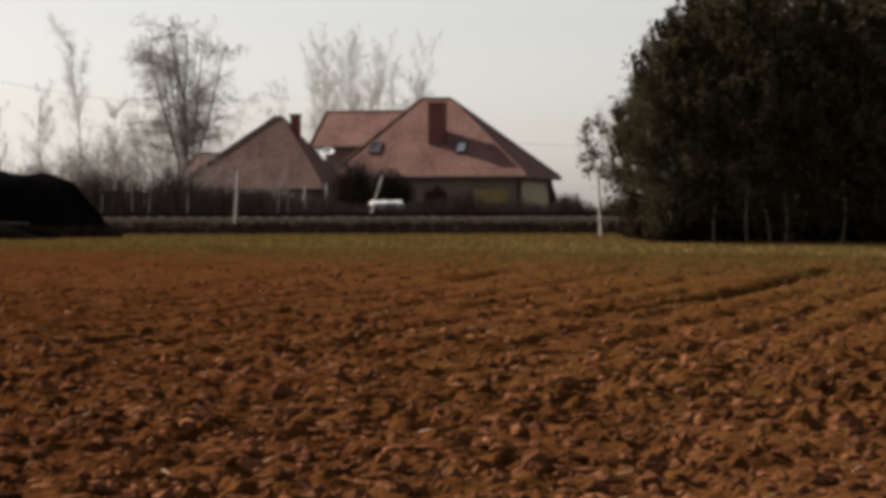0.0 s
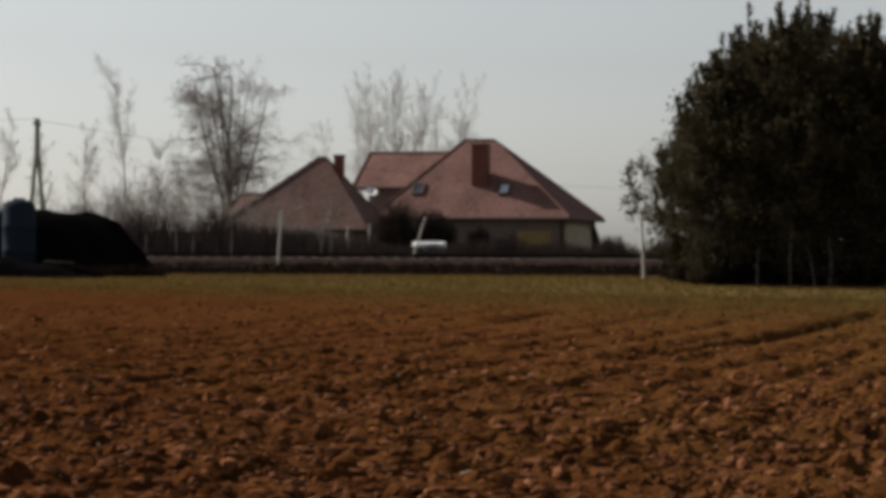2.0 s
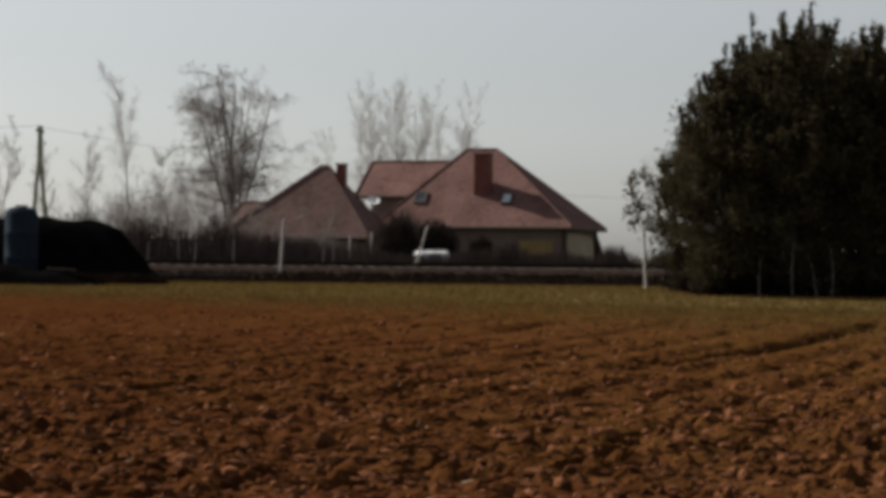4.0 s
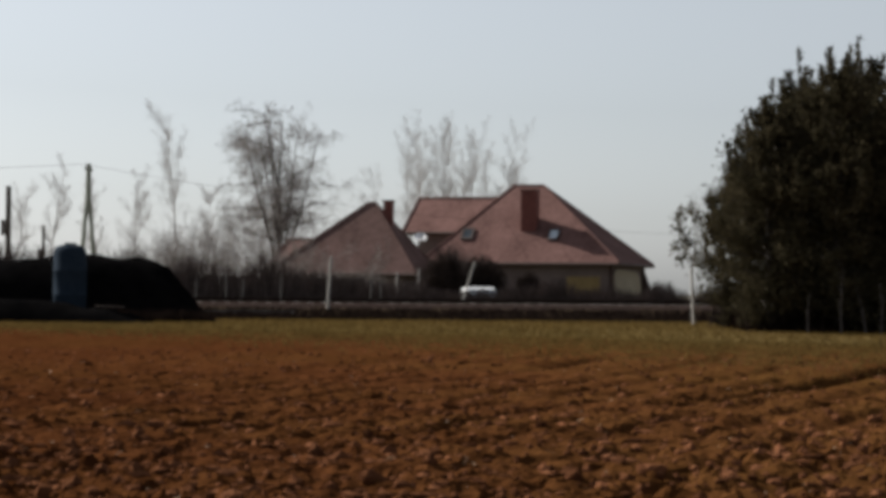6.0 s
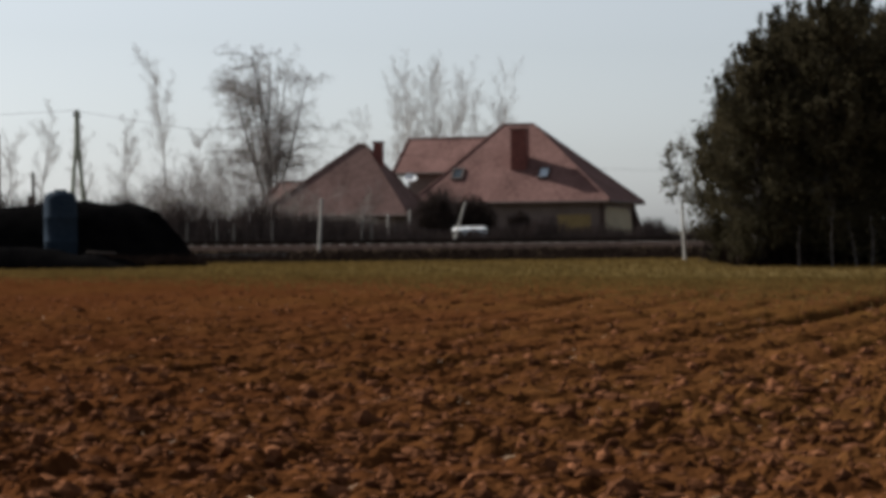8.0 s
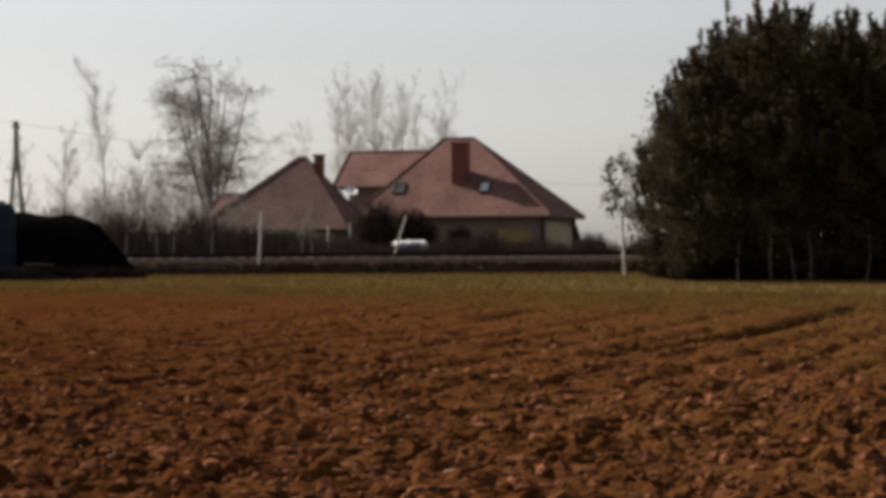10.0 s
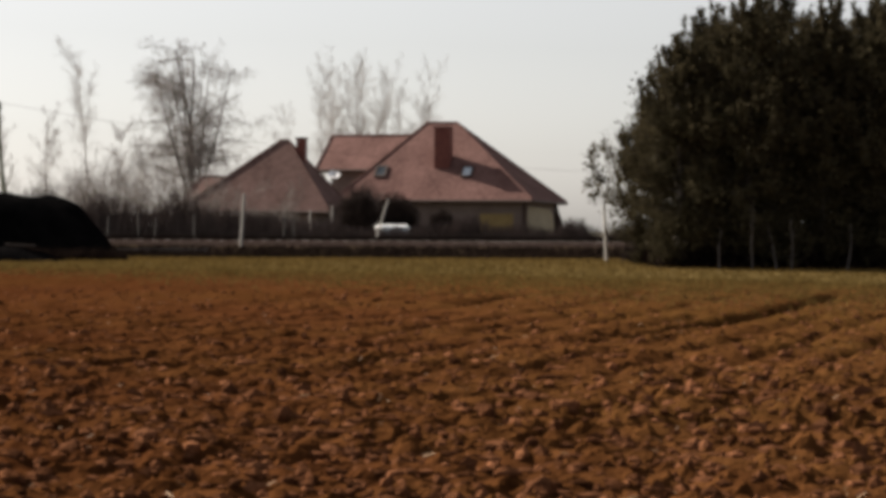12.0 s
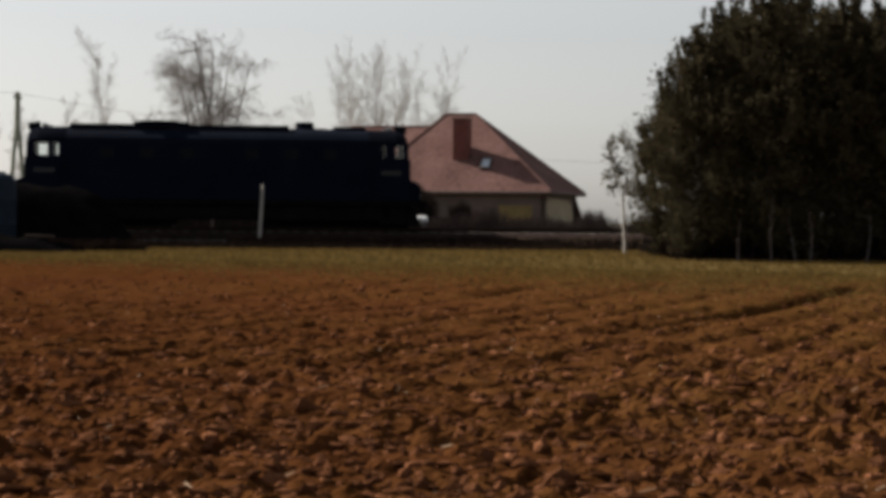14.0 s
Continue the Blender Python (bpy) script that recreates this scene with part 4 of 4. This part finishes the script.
def build_dish():
    d = thing("satellite_dish", pose(-3.4, 122.2, 4.95, -50, 0, 10), "white satellite dish between the two roofs", "satellite dish")
    v, f, k = [(0, 0.12, 0)], [], 18
    for j, r in enumerate((0.16, 0.28, 0.36)):
        v += [(r * math.cos(2 * math.pi * i / k), 0.12 - r * r * 0.5, r * math.sin(2 * math.pi * i / k)) for i in range(k)]
    for i in range(k):
        f.append((0, 1 + i, 1 + (i + 1) % k))
        for j in range(2):
            a = 1 + j * k
            f.append((a + i, a + k + i, a + k + (i + 1) % k, a + (i + 1) % k))
    raw("bowl", v, f, WHITE, d, True)
    part("arm", rod((0, 0.1, -0.4), (0, -0.45, -0.1), 0.02), STEEL, d)
    part("bracket", rod((0, 0.1, 0), (0, 0.5, -0.35), 0.03), STEEL, d)


# ---- locomotive ----
WHEELS = []


def ring(x, w, zb, zt, inset=0.0):
    """Half outline of the body at x, in y and z: side walls and a rounded roof."""
    pts = [(-w, zb), (-w, zt - 0.75)]
    for i in range(1, 12):
        a = math.pi - math.pi * i / 12
        pts.append((w * math.cos(a) * (0.96 if 1 < i < 11 else 1), zt - 0.75 + 0.75 * math.sin(a) ** 0.9))
    return [(x, y, z) for y, z in pts + [(w, zt - 0.75), (w, zb)]]


def loft(rings, bm=None):
    bm = bm or bmesh.new()
    rows = [[bm.verts.new(p) for p in r] for r in rings]
    n = len(rows[0])
    for a, b in zip(rows, rows[1:]):
        for i in range(n):
            bm.faces.new((a[i], a[(i + 1) % n], b[(i + 1) % n], b[i]))
    bm.faces.new(rows[0][::-1])
    bm.faces.new(rows[-1])
    bmesh.ops.recalc_face_normals(bm, faces=bm.faces[:])
    return bm


CAB_WINDOWS = {1: ((7.05, 7.2), (7.62, 8.02)), -1: ((6.85, 7.1), (7.3, 7.88))}
CAB_PILLARS = {1: ((6.5, 7.05), (7.2, 7.62), (8.02, 8.2)), -1: ((6.5, 6.85), (7.1, 7.3), (7.88, 8.2))}


def build_loco():
    lo = thing("locomotive", pose(*along(0, RAIL_TOP), 0, 0, TRACK_TURN), "dark heavy diesel locomotive passing on the track", "locomotive")
    W, B = 1.46, 1.18
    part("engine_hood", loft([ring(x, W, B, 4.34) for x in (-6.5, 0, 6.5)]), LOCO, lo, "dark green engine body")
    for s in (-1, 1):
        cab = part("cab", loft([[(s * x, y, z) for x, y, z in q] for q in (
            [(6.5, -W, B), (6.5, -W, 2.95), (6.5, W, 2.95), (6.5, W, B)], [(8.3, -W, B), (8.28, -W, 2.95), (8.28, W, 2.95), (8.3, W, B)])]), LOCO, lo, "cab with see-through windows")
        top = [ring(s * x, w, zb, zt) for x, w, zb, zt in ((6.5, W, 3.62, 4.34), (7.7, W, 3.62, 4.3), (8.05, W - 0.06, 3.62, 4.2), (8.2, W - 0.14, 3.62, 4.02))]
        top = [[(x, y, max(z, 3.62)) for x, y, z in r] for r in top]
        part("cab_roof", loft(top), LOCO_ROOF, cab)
        for y in (-1, 1):
            for x0, x1 in CAB_PILLARS[s]:
                part("pillar", box(*sorted((s * x0, s * x1)), y * (W - 0.05) - 0.05, y * (W - 0.05) + 0.045, 2.94, 3.64), LOCO, cab)
            part("sill_band", box(*sorted((s * 6.5, s * 8.1)), y * (W - 0.05) - 0.05, y * (W - 0.05) + 0.045, 2.94, 3.04), LOCO, cab)
            for x0, x1 in CAB_WINDOWS[s]:
                part("side_window", box(*sorted((s * x0, s * x1)), y * (W - 0.05) - 0.008, y * (W - 0.05) + 0.008, 3.042, 3.62), PANE, cab)
        part("windscreen_post", box(*sorted((s * 8.1, s * 8.2)), -0.08, 0.08, 2.94, 3.7), LOCO, cab)
        for y0, y1 in ((-W + 0.1, -0.08), (0.08, W - 0.1)):
            part("windscreen", box(*sorted((s * 8.13, s * 8.145)), y0, y1, 2.96, 3.64), PANE, cab)
        nose = part("nose", prism([(s * 8.28, B), (s * 8.74, B), (s * 8.76, 1.75), (s * 8.68, 1.98), (s * 8.28, 2.12)], "y", -1.3, 1.3, None, 0.05), LOCO, lo, "protruding nose under the windscreens")
        part("stripe", box(*sorted((s * 8.752, s * 8.77)), -1.2, 1.2, 1.5, 1.62), LOCO_STRIPE, nose)
        part("headlight", rod((s * 7.7, 0, 4.36), (s * 8.22, 0, 4.3), 0.2, 0.17, 14), LOCO_ROOF, lo, "roof headlight housing")
        for y in (-0.9, 0.9):
            part("lamp", rod((s * 8.74, y, 1.4), (s * 8.8, y, 1.4), 0.12, n=14), STEEL, nose)
            bf = part("buffer", rod((s * 8.55, y, 1.05), (s * 8.95, y, 1.05), 0.1, n=12), LOCO_GEAR, lo)
            part("buffer_plate", rod((s * 8.95, y, 1.05), (s * 9.0, y, 1.05), 0.24, n=16), LOCO_GEAR, bf)
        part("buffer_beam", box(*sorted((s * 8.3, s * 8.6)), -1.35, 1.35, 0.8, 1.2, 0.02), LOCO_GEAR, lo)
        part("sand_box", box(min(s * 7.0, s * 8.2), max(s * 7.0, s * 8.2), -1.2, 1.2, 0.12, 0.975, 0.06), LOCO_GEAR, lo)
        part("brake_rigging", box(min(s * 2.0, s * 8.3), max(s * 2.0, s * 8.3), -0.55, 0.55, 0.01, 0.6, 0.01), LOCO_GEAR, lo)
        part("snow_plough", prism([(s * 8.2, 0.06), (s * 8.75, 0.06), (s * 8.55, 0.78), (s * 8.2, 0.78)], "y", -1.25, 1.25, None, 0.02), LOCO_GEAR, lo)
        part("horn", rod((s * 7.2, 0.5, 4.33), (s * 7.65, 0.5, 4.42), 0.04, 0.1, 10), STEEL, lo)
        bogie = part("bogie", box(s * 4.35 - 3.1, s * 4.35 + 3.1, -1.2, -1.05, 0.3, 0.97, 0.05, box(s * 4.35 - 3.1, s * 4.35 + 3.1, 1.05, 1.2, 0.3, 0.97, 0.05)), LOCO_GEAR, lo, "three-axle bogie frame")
        for k in (-2.1, 0.0, 2.1):
            part("spring", rod((s * 4.35 + k + 0.5, -1.13, 0.5), (s * 4.35 + k + 0.5, -1.13, 1.05), 0.1), LOCO_GEAR, bogie)
            part("axle_box", box(s * 4.35 + k - 0.17, s * 4.35 + k + 0.17, -1.26, -1.1, 0.36, 0.7, 0.03), LOCO_GEAR, bogie)
            bm = rod((0, -0.95, 0), (0, 0.95, 0), 0.09, n=10)
            for y in (-1, 1):
                rod((0, y * 0.70, 0), (0, y * 0.84, 0), 0.525, 0.515, 26, bm)
                rod((0, y * 0.67, 0), (0, y * 0.70, 0), 0.555, 0.555, 26, bm)
                rod((0.3, y * 0.845, 0), (0.3, y * 0.86, 0), 0.06, n=8, bm=bm)
            w = part("wheelset", bm, LOCO_GEAR, lo, "grimy steel wheels on an axle")
            WHEELS.append((w, s * 4.35 + k))
        # hood doors and grilles
        for k in range(5):
            x = s * (0.7 + k * 1.15)
            for y in (-1, 1):
                part("side_panel", box(x - 0.5, x + 0.5, y * W - 0.015, y * W + 0.015, 1.5, 2.7, 0.01), LOCO, lo)
        for y in (-1, 1):
            for k in range(3):
                x = s * (1.4 + k * 1.7)
                part("porthole", box(x - 0.3, x + 0.3, y * W - 0.012, y * W + 0.02, 2.95, 3.4, 0.01), LOCO_PANE, lo, "dark side window")
            part("handrail", rod((s * 6.55, y * 1.52, 1.4), (s * 6.55, y * 1.52, 2.9), 0.02), LOCO_GEAR, lo)
            part("number_bar", box(*sorted((s * 7.0, s * 7.9)), y * W - 0.012, y * W + 0.012, 2.3, 2.5), LOCO_STRIPE, lo, "pale number plate bar")
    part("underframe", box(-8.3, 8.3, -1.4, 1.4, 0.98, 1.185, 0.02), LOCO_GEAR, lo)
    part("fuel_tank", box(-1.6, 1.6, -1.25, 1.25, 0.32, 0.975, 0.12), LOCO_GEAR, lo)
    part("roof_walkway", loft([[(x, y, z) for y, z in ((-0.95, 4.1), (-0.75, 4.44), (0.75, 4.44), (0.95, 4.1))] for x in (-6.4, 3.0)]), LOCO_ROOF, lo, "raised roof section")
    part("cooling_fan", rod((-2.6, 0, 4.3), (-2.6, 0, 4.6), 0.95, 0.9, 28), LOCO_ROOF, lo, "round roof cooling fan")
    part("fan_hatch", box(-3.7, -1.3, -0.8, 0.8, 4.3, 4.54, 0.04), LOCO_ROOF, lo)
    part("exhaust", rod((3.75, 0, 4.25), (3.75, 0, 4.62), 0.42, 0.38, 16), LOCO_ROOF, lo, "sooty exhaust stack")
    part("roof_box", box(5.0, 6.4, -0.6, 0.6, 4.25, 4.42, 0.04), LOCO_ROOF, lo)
    return lo


build_ground()
build_field()
build_clods()
blades("verge_grass", 42000, verge, 0.09, 0.012, GRASS, "short yellowish spring grass along the field edge", "grass", 2)
blades("grass_sprouts", 110000, sprouts, 0.07, 0.012, GRASS, "sparse grass sprouting on the field's far side", "grass", 4, relief=True)
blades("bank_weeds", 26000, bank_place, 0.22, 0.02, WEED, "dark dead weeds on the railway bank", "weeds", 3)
build_track()
build_house()
build_left_house()
build_grove()
build_trees()
build_saplings()
build_fence()
brush("hedge", -30, -2.6, 97.6, lambda x: np.interp(x, [-30, -14, -8, -3], [2.9, 2.75, 2.3, 1.9]), 8000, 71, "brown leafless hedge before the board fence")
brush("hedge", -3.0, -0.9, 107.0, lambda x: 3.2 - 0.8 * np.abs(x + 1.6), 1800, 72, "dark dense shrub before the house", None, 1.6)
brush("hedge", -3, 15, 97.3, lambda x: 1.6 + 0 * x, 8000, 74, "low dark brown hedge along the far side of the track")
brush("hedge", 8.6, 14, 112.0, lambda x: 1.25 + 0 * x, 2500, 73, "low dark hedge beyond the railway")
blades("undergrowth", 9000, lambda g, n: (8.6 + 15 * g.random(n), 67.0 + 8 * g.random(n)), 0.7, 0.03, WEED, "dark dead undergrowth beneath the pines", "undergrowth", 12)
blades("heap_weeds", 5000, lambda g, n: (-32 + 22.6 * g.random(n), 73.2 + 1.2 * g.random(n)), 0.4, 0.025, WEED, "dark weeds round the foot of the heap", "weeds", 13)
build_posts()
build_heap()
build_berm()
build_tank()
build_bush(2.85, 118.6, 0.38, 0.9, 2.5, 11000, 81, "round dark evergreen bush before the house wall")
build_bush(-1.75, 107.5, 0.4, 1.15, 3.2, 16000, 82, "large dark evergreen bush between the houses")
build_bush(0.1, 109.5, 0.4, 1.5, 3.3, 18000, 84, "wide dark evergreen bush before the house eave")
build_bush(8.55, 72.5, 0.5, 0.55, 0.6, 1500, 83, "small dry bush at the foot of the pines")
build_poles()
build_car()
build_dish()
loco = build_loco()

LOCO_KNOTS = [(0.0, -208.0), (12.5, -21.5), (13.0, -14.15), (13.5, -6.95), (14.0, 0.0)]
LOCO_TIMES = [0.0, 3.0, 6.0, 9.0, 11.0, 12.0] + [12.4 + 0.1 * k for k in range(17)]


def loco_place(t):
    return float(np.interp(t, [k[0] for k in LOCO_KNOTS], [k[1] for k in LOCO_KNOTS]))


def motions():
    walk(loco, [(t, pose(*along(loco_place(t), RAIL_TOP), 0, 0, TRACK_TURN)) for t in LOCO_TIMES])
    steps = [k / FPS for k in range(int(14 * FPS) + 1)]
    for w, x in WHEELS:
        walk(w, [(t, pose(x, 0, 0.525, 0, math.degrees(loco_place(t) / 0.525), 0)) for t in steps])


motions()
